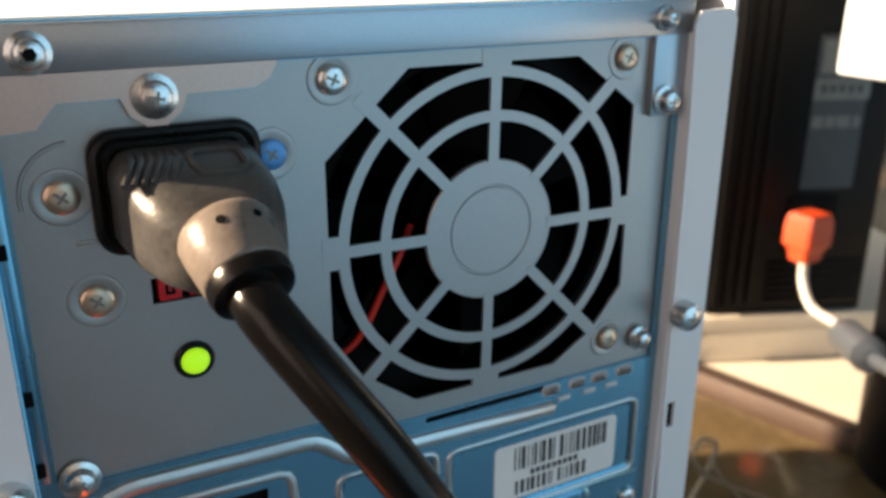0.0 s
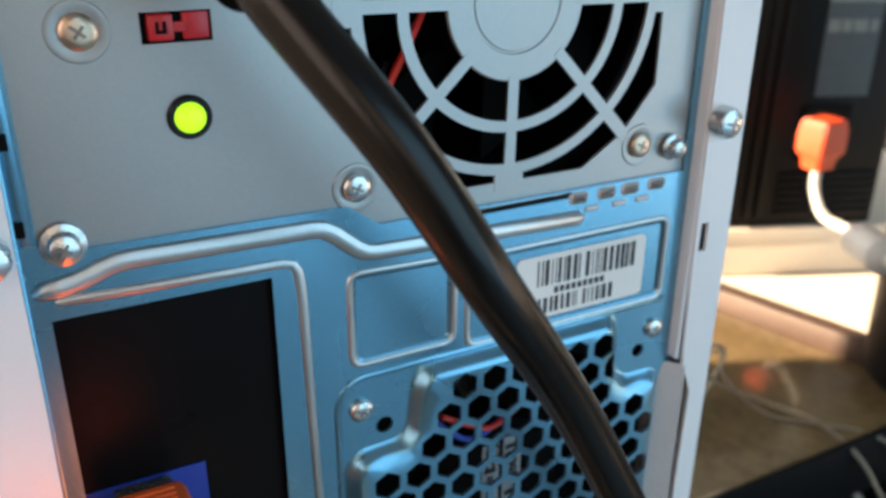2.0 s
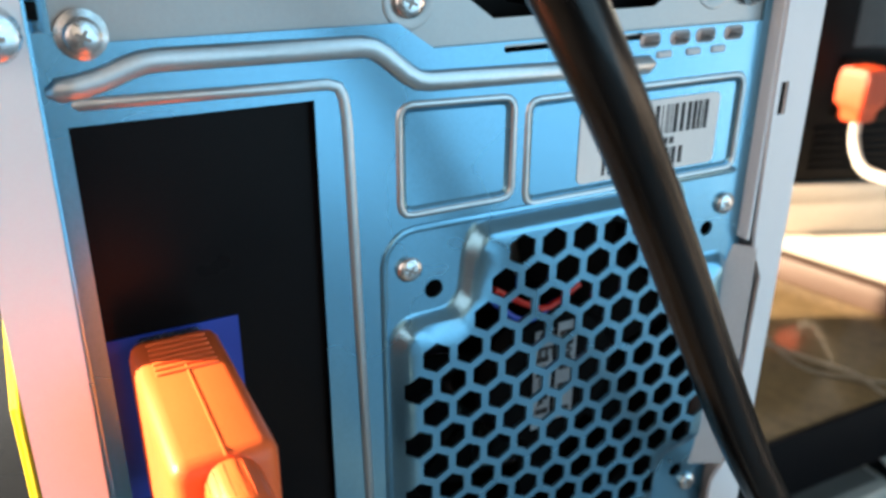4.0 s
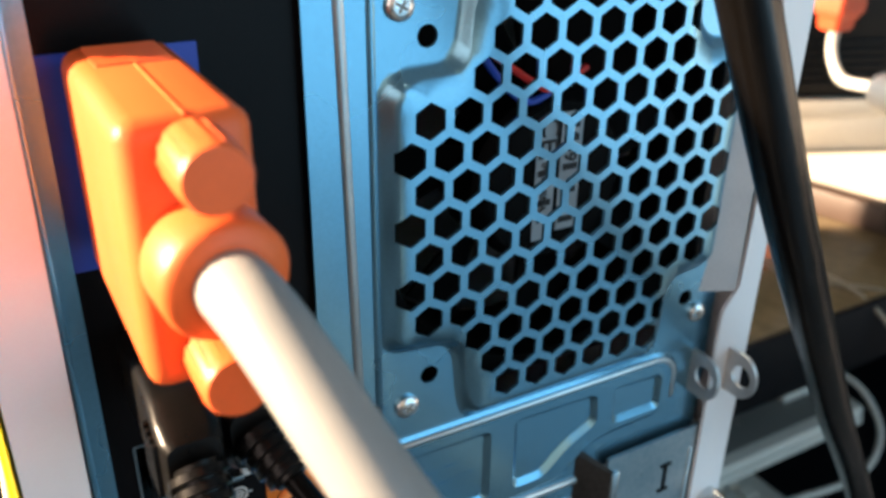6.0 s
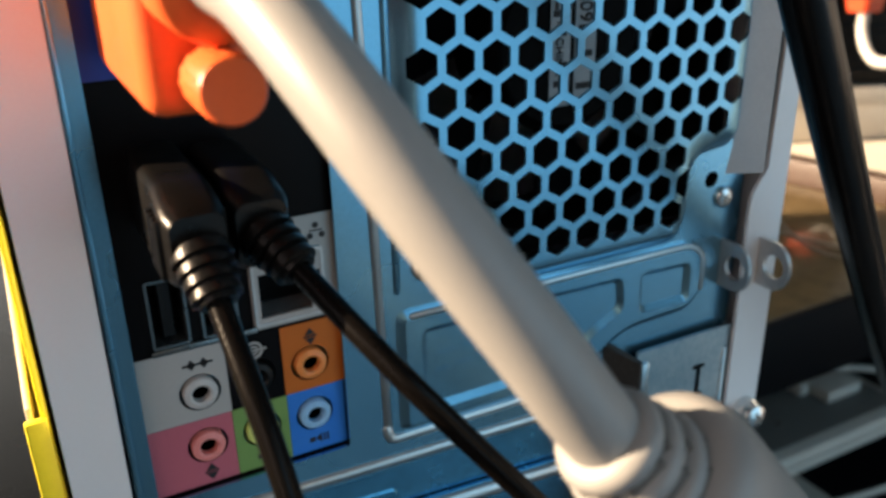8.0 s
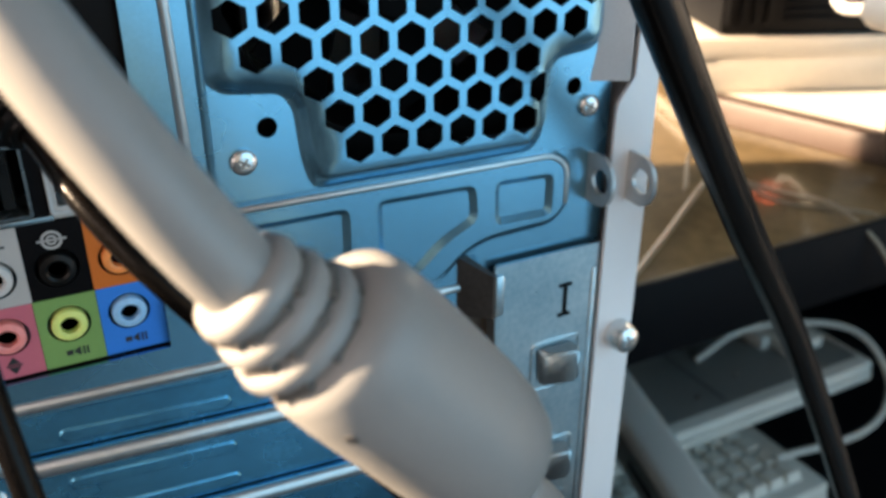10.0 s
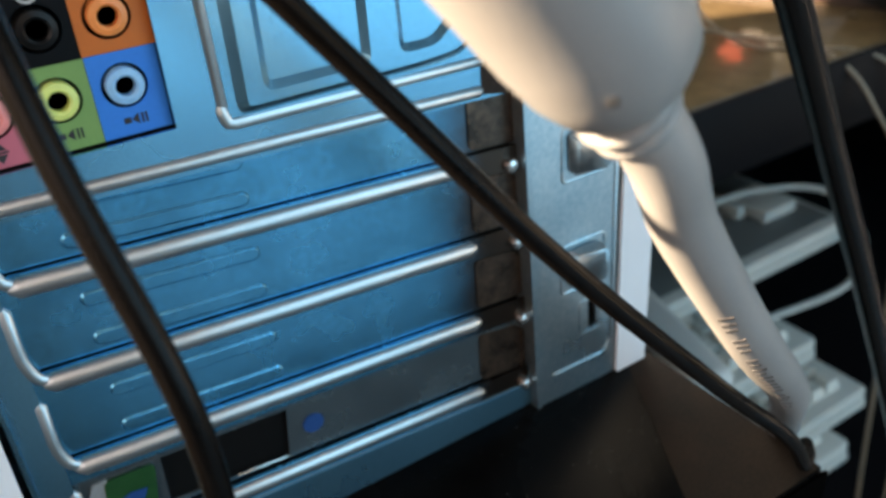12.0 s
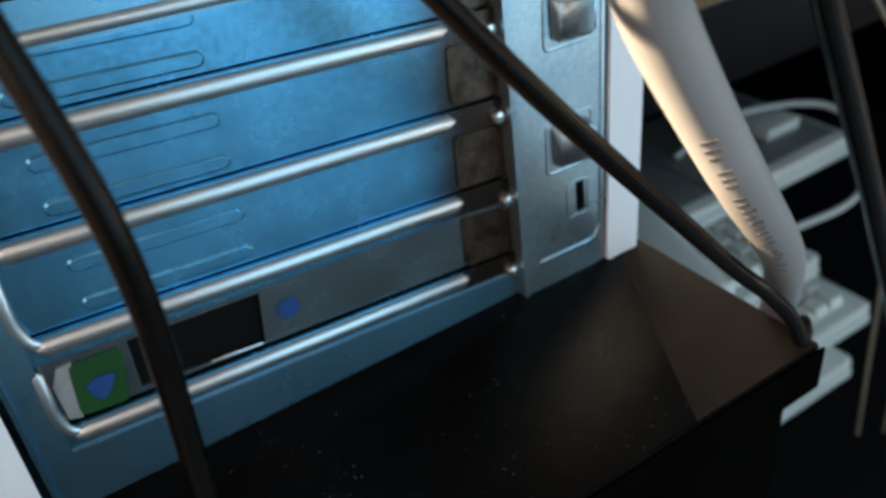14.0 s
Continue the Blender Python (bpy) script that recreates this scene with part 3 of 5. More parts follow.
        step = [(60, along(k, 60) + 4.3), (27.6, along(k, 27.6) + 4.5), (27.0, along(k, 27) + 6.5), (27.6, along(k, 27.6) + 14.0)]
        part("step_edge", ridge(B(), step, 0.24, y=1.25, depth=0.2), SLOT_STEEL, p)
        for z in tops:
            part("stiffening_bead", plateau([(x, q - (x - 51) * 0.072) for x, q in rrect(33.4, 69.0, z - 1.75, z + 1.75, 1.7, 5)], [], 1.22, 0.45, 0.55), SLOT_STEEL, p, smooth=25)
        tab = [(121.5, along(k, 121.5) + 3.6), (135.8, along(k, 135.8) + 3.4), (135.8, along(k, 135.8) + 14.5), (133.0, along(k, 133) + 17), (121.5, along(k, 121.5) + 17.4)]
        part("fixing_tab", plate(B(), rounded(tab, 1.5), [], 0.75, 1.15), BROWN_TAB, p, "dark brown tab end")
    # lowest slot: circuit board bracket
    socket = [(38.3, 22.6), (66.4, 19.6), (67.6, 33.0), (38.6, 35.0)]
    bracket = [(21.4, 22.4), (136.0, along(3, 136) + 3.2), (136.0, along(2, 136) - 3.6), (21.2, along(2, 21) - 4.2)]
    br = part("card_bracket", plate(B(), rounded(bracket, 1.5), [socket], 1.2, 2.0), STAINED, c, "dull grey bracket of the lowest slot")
    part("bracket_end", plate(B(), [(22.6, 31.4), (24.4, 35.4), (27.4, 35.6), (25.6, 21.8), (23.0, 22.6)], [], 0.8, 1.15), EYE, br, "pale bare end of the bracket")
    part("socket", plate(B(), offset(socket, -0.6), [], 2.4, 12), DARK, br)
    part("socket_lip", ridge(B(), [(54, 20.9), (65.6, 19.8)], 0.4, y=1.1), CHROME, br)
    part("insulator", plate(B(), rounded([(26.6, 35.3), (37.2, 34.8), (35.2, 21.2), (25.4, 22.4)], 1.6), [], 0.5, 1.1), PCB, br, "green insulating plate")
    part("sticker", plate(B(), [(28.2, 29.2), (31, 30.2), (34.4, 29.6), (32.6, 26.0), (30.6, 24.2), (29, 26.0)], [], 0.2, 0.45), BLUE_DOT, br, "blue sticker")
    part("sticker", plate(B(), circle(73.4, 26.2, 2.7, 9), [], 0.8, 1.1), BLUE_DOT, br, "blue sticker")
    part("fixing_tab", plate(B(), rounded([(121.5, 15.2), (135.8, 14.0), (135.8, 26), (133, 28.5), (121.5, 30)], 1.5), [], 0.75, 1.15), BROWN_TAB, br, "dark brown tab end")
    # screws of the covers in the brown recess
    for x, z in ((132.2, 75.5), (133.4, 54.0), (134.6, 30.6), (135.0, 8.6)):
        screw(c, x, 0.6, z, 1.9, CHROME, 2.6, 30)
    lip = [(20.6, 0.2), (137.4, 0.2), (137.4, along(3, 137.4) - 3.0), (20.6, along(3, 20.6) - 3.0)]
    part("slot_lip", plate(B(), lip, [], -0.35, 0.8), WORN_STEEL, c)
    # slot retainer: a proud strip with two pressed knobs and a hole
    strip = [(137.6, 0.2), (166.2, -0.4), (166.2, 107.4), (133.6, 107.4)]
    r = part("slot_retainer", plate(B(), rounded(strip, 1.2), [[(155.2, 20.0), (158.4, 19.6), (157.8, 28.9), (154.9, 29.3)]], -3.2, -2.2), WORN_STEEL, c, "proud steel strip holding the slot covers")
    fold = [(137.0, -3.6, 0.0), (138.4, -3.7, 0.0), (138.4, 3.4, 0.0), (137.0, 3.4, 0.0)]
    part("folded_edge", loft(B(), [fold, [(x - 3.4, y, 98.0) for x, y, _ in fold]]), WORN_STEEL, r)
    part("folded_edge", box(B(), 164.8, 166.4, -3.0, 0, -0.3, 107, 0.3), WORN_STEEL, r)
    part("rim_bead", ridge(B(), [(143.2, 9.0), (161, 8.6), (163.8, 11.6), (163.4, 100)], 0.8, y=-3.2, depth=0.6), WORN_STEEL, r, smooth=60)
    part("hole_rim", ridge(B(), rounded([(152.0, 29.6), (159.0, 29.2), (159.4, 18.6), (152.4, 19.0)], 1.0), 0.4, True, y=-3.2, n=8, soft=False), WORN_STEEL, r)
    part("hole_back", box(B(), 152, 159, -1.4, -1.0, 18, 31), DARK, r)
    for z in (74.8, 42.0):
        bm = B()
        loft(bm, [[(147.6, -3.2, z - 6.4), (159.4, -3.2, z - 6.6), (158.6, -3.2, z + 5.8), (146.4, -3.2, z + 6.0)], [(149, -6.0, z - 5.0), (157.6, -8.2, z - 4.8), (157.6, -8.4, z + 4.6), (149, -6.2, z + 4.4)]])
        bmesh.ops.bevel(bm, geom=list(bm.edges), offset=0.9, segments=3, affect="EDGES")
        part("pressed_knob", bm, WORN_STEEL, r, smooth=60)
        part("knob_frame", ridge(B(), rrect(145.6, 160.2, z - 7.6, z + 7.0, 1.6, 3), 0.5, True, y=-3.2, n=8, depth=0.6, soft=False), WORN_STEEL, r, smooth=60)
    part("catch_mark", box(B(), 154.2, 155.4, -3.5, -3.0, 89, 97, 0.1), DARK, r)
    part("catch_mark", box(B(), 152.8, 156.6, -3.5, -3.0, 97, 98, 0.1), DARK, r)
    part("catch_mark", box(B(), 152.8, 156.6, -3.5, -3.0, 88.4, 89.4, 0.1), DARK, r)
    lug = part("latch_lug", loft(B(), [[(124.5, -0.4, 111), (127, -0.4, 111), (127, -0.4, 95), (124.5, -0.4, 95)], [(130.6, -7.6, 107.5), (131.8, -7.3, 107.5), (131.8, -7.3, 96), (130.6, -7.6, 96)]]), LUG, c, "bent steel lug beside the slots, coloured dark for its reflection")
    part("lug_face", box(B(), 131.2, 133.6, -7.9, -6.8, 96.5, 107.4, 0.4), WORN_STEEL, lug)
    # padlock eyes standing out of the sheet
    for x, z0, y0 in ((160.8, 125.2, 0.0), (169.8, 125.2, -4.2)):
        ey = []
        for k in range(15):
            w = math.pi * (k / 14 - 0.5)
            ey.append((y0 - 5.2 - 5.2 * math.cos(w), z0 + 6.4 * math.sin(w)))
        bm = B()
        plate(bm, [(y0 + 0.5, z0 - 6.4), (y0 + 0.5, z0 + 6.4)] + [(y, z) for y, z in reversed(ey)], [circle(y0 - 5.6, z0, 3.2, 18)], 0, 1.1)
        for v in bm.verts:
            v.co = (x + v.co.y, v.co.x, v.co.z)
        part("padlock_eye", bm, EYE, c, "steel padlock eye")
    # side covers, top, bottom and front
    rc = part("side_cover", box(B(), 175.2, 176.6, -4.2, 370, -1.5, 360, 0.3), WHITE_PAINT, c, "white painted steel side cover")
    flange = [(165.0, 357), (174, 357.5), (176.4, 355), (176.6, 0), (174, -1.5), (166.4, -1.2), (165.4, 1), (164.9, 140), (165.4, 144), (169.5, 150), (170.5, 205), (166.8, 214), (166.4, 219), (165.4, 250), (164.6, 330), (163.6, 354)]
    part("cover_flange", plate(B(), flange, [[(166.8, 247.2), (169.2, 247.2), (169.2, 254.8), (166.8, 254.8)]], -4.6, -3.6), WHITE_PAINT, rc)
    slope = [[(160.6, -0.45, z), (167.6, -4.7, z), (168.0, -4.5, z), (161.0, -0.1, z)] for z in (149.0, 156.0, 206.0, 214.0)]
    slope[0], slope[3] = [(x - (0 if i in (1, 2) else 1.4), y, z) for i, (x, y, z) in enumerate(slope[0])], [(x + (0 if i in (1, 2) else 3.0), y, z) for i, (x, y, z) in enumerate(slope[3])]
    part("pressed_edge", loft(B(), slope), PALE_EDGE, rc, "sloping grey steel edge beside the grille")
    part("flange_return", box(B(), 164.6, 165.6, -3.8, 1.0, 216, 352, 0.2), WHITE_PAINT, rc)
    part("slot_back", box(B(), 166.2, 169.8, -3.4, -3.0, 246.4, 255.6), DARK, rc)
    lc = part("side_cover", box(B(), 3.6, 5.0, -4.2, 370, -1.5, 360, 0.3), WHITE_PAINT, c, "white painted steel side cover")
    part("cover_flange", plate(B(), [(3.6, -1.5), (12.2, -1.5), (14.4, 250), (14.4, 358), (3.6, 358)], [], -4.6, -3.6), WHITE_PAINT, lc)
    part("flange_return", box(B(), 14.0, 15.0, -3.6, 1.2, 0, 352, 0.2), STEEL, lc)
    part("top_cover", box(B(), 3.6, 176.6, 1.0, 370, 359.0, 360.4, 0.3), WHITE_PAINT, c, "white painted top cover")
    part("bottom_plate", box(B(), 5, 175.2, 1.2, 370, 0.1, 1.2), STEEL, c)
    part("front_panel", box(B(), 3.6, 176.6, 370, 395, 0, 360, 3), BLACK_PLASTIC, c)
    # small dark catches along the left edge
    for z in (322, 294, 279):
        part("catch", box(B(), 14.6, 16.6, -1.2, 0.3, z - 1.2, z + 1.6, 0.2), DARK, c)
    part("column_edge", box(B(), 15.2, 17.2, -0.8, 0.2, 276, 340, 0.2), STEEL, c)
    # screws
    for x, y, z, r, f in ((24.6, -1.6, 355.0, 2.6, 1), (157, -1.6, 355.4, 2.1, 1), (43.3, -1.2, 346.6, 2.9, 1), (158.9, -1.8, 336.6, 2.7, 1), (157.8, -0.6, 274.8, 2.3, 1), (22.0, -0.6, 275.4, 2.8, 1)):
        screw(c, x, y, z, r, CHROME, 3.2, 25 + z, flange=True)
    for x, z in ((75.4, 225.6), (159.4, 143.2), (76.6, 142.8), (158.3, 225.8)):
        screw(c, x, -0.5, z, 2.7, CHROME, 1.4, 30)
    screw(c, 168.2, -4.6, 281, 3.9, CHROME, 4.6, 10)
    screw(c, 10.0, -4.6, 277, 4.0, CHROME, 4.5, 10)
    screw(c, 171.8, -4.6, 79.4, 4.2, CHROME, 6.0, 60)
    part("hex_socket", lathe(B(), [(1.15, -0.3), (1.15, 0.02), (0, 0.03)], (24.6, -4.9, 355.0), n=6), DARK, c)
    # barcode label
    lb = part("barcode_label", plate(B(), rrect(115.2, 153.2, 236.8, 253.2, 1.5), [], -0.06, 0.16), PAPER, c, "white paper label with two black barcodes")
    rng = random.Random(3)
    for x, end, z0, z1 in ((121.0, 149.5, 245.3, 251.8), (121.5, 143.0, 238.0, 242.0)):
        while x < end:
            w = rng.choice((0.3, 0.45, 0.8, 1.1))
            if not 133 < x < 134.6:
                part("bar", box(B(), x, x + w, -0.12, -0.04, z0, z1), INK, lb, smooth=None)
            x += w + rng.choice((0.35, 0.5, 0.8))
    bm = B()
    for k in range(9):
        box(bm, 126 + k * 1.7, 127.2 + k * 1.7, -0.12, -0.04, 242.8, 244.4)
    part("illegible_print", bm, INK, lb, smooth=None)
    return c


# ---- case fan behind the honeycomb ----


def case_fan():
    f = thing("case_fan", 117, 20, 140, "black case fan with a silver label behind the honeycomb grille", "fan")
    part("fan_frame", plate(B(), rrect(71.5, 163.5, 137.5, 229.5, 5), [circle(117.5, 183.5, 42.5, 40)], 6, 30), FAN_BLACK, f)
    hub = part("hub", lathe(B(), [(20, -6), (20, 8), (18, 10), (0, 10)], (117.5, 18, 183.5), n=32), FAN_BLACK, f)
    lab = part("fan_label", lathe(B(), [(17.5, 0), (17.5, 0.3), (0, 0.3)], (117.5, 7.9, 183.5), n=32), FAN_BLACK, f)
    bm = B()
    box(bm, 112, 117.2, 7.3, 7.5, 170, 198)
    box(bm, 118.4, 124, 7.3, 7.5, 171.5, 199)
    part("silver_print", bm, FOIL, lab, "silver printed field", smooth=None)
    bm = B()
    for z, a, b in ((196, 119, 123), (193, 119, 123), (190, 112.6, 116), (186, 112.6, 116), (186.5, 119.2, 123), (181, 119.2, 123), (179, 112.8, 116.4), (175, 113, 116.6), (174, 119, 123)):
        box(bm, a, b, 7.1, 7.25, z - 0.7, z + 0.7)
    part("illegible_print", bm, INK, lab, smooth=None)
    for word, x, z, size in (("CE", 113.0, 198.5, 6.5), ("809", 119.4, 194.5, 4.6), ("IN CHINA", 113.4, 188.5, 2.6)):
        cu = bpy.data.curves.new("printed_word", "FONT")
        cu.body, cu.size, cu.extrude = word, size * MM, 0.0001
        cu.materials.append(INK)
        ob = new("printed_word", cu)
        ob.parent, ob.matrix_parent_inverse = lab, Matrix()
        ob.matrix_basis = pose(x * MM, 7.0 * MM, z * MM, 90, 90, 0)
    for k in range(7):
        w = 2 * math.pi * k / 7
        bm = B()
        ring = []
        for u in range(5):
            r = 20 + 21 * u / 4
            ring.append([(117.5 + r * math.cos(w + d + 0.15 * u / 4), 18 + s, 183.5 + r * math.sin(w + d + 0.15 * u / 4)) for d, s in ((0, -5), (0.62, 6), (0.62, 7.2), (0, -3.8))])
        loft(bm, ring)
        part("blade", bm, FAN_BLACK, f)
    part("wire", tube(B(), spline([(94, 4, 216), (100, 5, 209), (108, 6, 203), (118, 8, 205)]), 0.8, 8), BLUE_WIRE, f, "blue fan wire")
    part("wire", tube(B(), spline([(98, 4, 214), (107, 5, 208), (114, 6, 205), (124, 8, 208)]), 0.8, 8), RED_WIRE, f, "red fan wire")


# ---- power supply ----


def power_supply():
    p = thing("power_supply", 90, 70, 268, "grey steel power supply with fan grille and lit green lamp", "power supply")
    cx, cz = 112.8, 310.9
    q = 38.5
    oct_ = [(cx - q, cz + 20), (cx - 20, cz + 37.2), (cx + 22, cz + 37.2), (cx + q, cz + 25), (cx + q, cz - 20.5), (cx + 30, cz - 31), (cx + 19, cz - 38), (cx - 19, cz - 38), (cx - 32, cz - 28.5), (cx - q, cz - 18.5)]
    face_holes = [oct_, rrect(32.5, 60, 320, 340.2, 4), [(39.2, 307.6), (51, 307.6), (51, 312.8), (39.2, 312.8)], circle(45.6, 294.8, 3.7)]
    part("face_plate", plate(B(), [(16.8, 267.4), (164, 267.4), (164, 352), (16.8, 352)], face_holes, 0.3, 1.1), PSU_STEEL, p)
    # fan guard: hub, two rings, eight spokes
    g = part("fan_guard", lathe(B(), [(16.2, -0.5), (16.3, 0.35), (16.0, 0.6), (10.7, 0.62), (10.5, 0.3), (10.1, 0.3), (9.9, 0.62), (0, 0.64)], (cx, 0.9, cz), n=48), PSU_STEEL, p, "pressed steel fan guard", smooth=20)
    for r, w in ((25.8, 1.2), (35.3, 1.2)):
        part("guard_ring", plate(B(), circle(cx, cz, r + w, 64), [circle(cx, cz, r - w, 64)], 0.2, 1.0), PSU_STEEL, g)
    for k in range(8):
        a = radians(45 * k - 1.0)
        d, n = Vector((math.cos(a), math.sin(a))), Vector((-math.sin(a), math.cos(a)))
        reach = 40 if k % 2 == 0 else 45
        w2 = 3.6 if k % 2 == 0 else 1.5
        c0 = Vector((cx, cz))
        pts = [c0 + d * 15 - n * 1.25, c0 + d * 35 - n * 1.3, c0 + d * 36.5 - n * w2, c0 + d * reach - n * w2, c0 + d * reach + n * w2, c0 + d * 36.5 + n * w2, c0 + d * 35 + n * 1.3, c0 + d * 15 + n * 1.25]
        part("guard_spoke", plate(B(), [tuple(v) for v in pts], [], 0.17, 0.95), PSU_STEEL, g)
    # inner walls, coloured black for the shade behind the guard, and the fan
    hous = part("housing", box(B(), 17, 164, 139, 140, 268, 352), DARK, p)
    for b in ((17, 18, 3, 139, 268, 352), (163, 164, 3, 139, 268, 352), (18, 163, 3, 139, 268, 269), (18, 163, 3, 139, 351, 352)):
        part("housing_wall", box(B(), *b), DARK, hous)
    part("fan_shroud", plate(B(), rrect(cx - 40, cx + 40, cz - 40, cz + 40, 3), [circle(cx, cz, 38, 40)], 7, 27), FAN_BLACK, p)
    part("fan_hub", lathe(B(), [(15, -8), (15, 6), (13.5, 8), (0, 8)], (cx, 17, cz), n=32), FAN_BLACK, p)
    for k in range(7):
        w = 2 * math.pi * k / 7 + 0.2
        ring = []
        for u in range(5):
            r = 15 + 21.5 * u / 4
            ring.append([(cx + r * math.cos(w + d), 17 + s, cz + r * math.sin(w + d)) for d, s in ((0, -5), (0.66, 5), (0.66, 6.2), (0, -3.8))])
        part("fan_blade", loft(B(), ring), FAN_BLACK, p)
    part("fan_lead", tube(B(), spline([(75.5, 6, 284.5), (82, 5, 289), (88, 5, 299), (93, 6, 307), (97, 9, 312)]), 0.8, 8), RED_WIRE, p, "red fan wire")
    part("fan_lead", tube(B(), spline([(76, 6, 286), (81, 6, 290), (86, 6, 300)]), 0.7, 8), DARK, p)
    # mains inlet
    inlet = part("mains_inlet", plate(B(), rrect(31.0, 61.3, 318.6, 341.4, 4.6), [rrect(34.4, 58.4, 321.8, 338.2, 3)], -1.2, 8), BLACK_PLASTIC, p, "black mains inlet frame")
    part("inlet_lip", tube(B(), [(x, -1.2, z) for x, z in rrect(32.2, 60.1, 319.8, 340.2, 4)], 1.1, 8, True), BLACK_PLASTIC, inlet)
    part("inlet_back", box(B(), 34, 59, 7, 8, 321, 339), BLACK_PLASTIC, inlet)
    # voltage switch and lamp
    sw = part("voltage_switch", box(B(), 39.2, 51, 1.6, 6, 307.6, 312.8), DARK, p)
    part("slider", box(B(), 40.4, 44.6, 0.1, 4, 308.0, 312.4, 0.4), RED_PLASTIC, sw, "red slider")
    part("slider", box(B(), 46.2, 50.8, 0.9, 4, 307.9, 312.5, 0.3), RED_PLASTIC, sw, "red slider")
    part("slider", box(B(), 44.2, 46.6, 0.5, 3, 309.4, 311.0), RED_PLASTIC, sw)
    bm = B()
    box(bm, 41.6, 43.4, -0.05, 0.15, 309.2, 309.8)
    box(bm, 41.6, 42.2, -0.05, 0.15, 309.8, 311.2)
    box(bm, 42.8, 43.4, -0.05, 0.15, 309.8, 311.2)
    part("illegible_print", bm, DARK, sw, smooth=None)
    part("lamp_bezel", lathe(B(), [(3.9, -0.6), (3.9, 0.5), (3.5, 0.9), (2.7, 0.9)], (45.6, 0.3, 294.8), n=28), BLACK_PLASTIC, p)
    part("lamp", lathe(B(), [(2.75, -0.6), (2.75, 0.8), (2.3, 1.7), (1.3, 2.3), (0, 2.5)], (45.6, 0.2, 294.8), n=28), LED, p, "lit yellow-green lamp")
    # dimpled screw seats
    for x, z, m in ((26.3, 330.3, BRASSY), (29.6, 310.4, BRASSY), (63.6, 333.8, BLUE_SCREW)):
        part("screw_seat", lathe(B(), [(5.3, -0.25), (5.0, 0.12), (4.4, 0.2), (3.6, 0.02), (0, 0.0)], (x, 0.25, z), n=28), PSU_STEEL, p)
        screw(p, x, 0.1, z, 3.0, m, 1.0, 40)
    for x, z, m in ((76.4, 347, CHROME), (147.9, 347, BRASSY), (148.0, 276.4, BRASSY), (76.3, 277, CHROME)):
        part("screw_seat", lathe(B(), [(5.2, -0.25), (4.9, 0.2), (4.2, 0.3), (3.4, 0.05), (0, 0.0)], (x, 0.25, z), n=28), PSU_STEEL, p)
        screw(p, x, 0.0, z, 2.9, m, 1.2, 25)
    part("pressed_arc", tube(B(), [(29 + 9.3 * math.cos(w), 0.15, 330.5 + 9.3 * math.sin(w)) for w in (radians(a) for a in range(95, 200, 12))], 0.35, 6), PSU_STEEL, p)
    part("pressed_mark", box(B(), 27.6, 31.4, 0.0, 0.5, 321.2, 321.9, 0.2), PSU_STEEL, p)


# ---- input and output shield ----


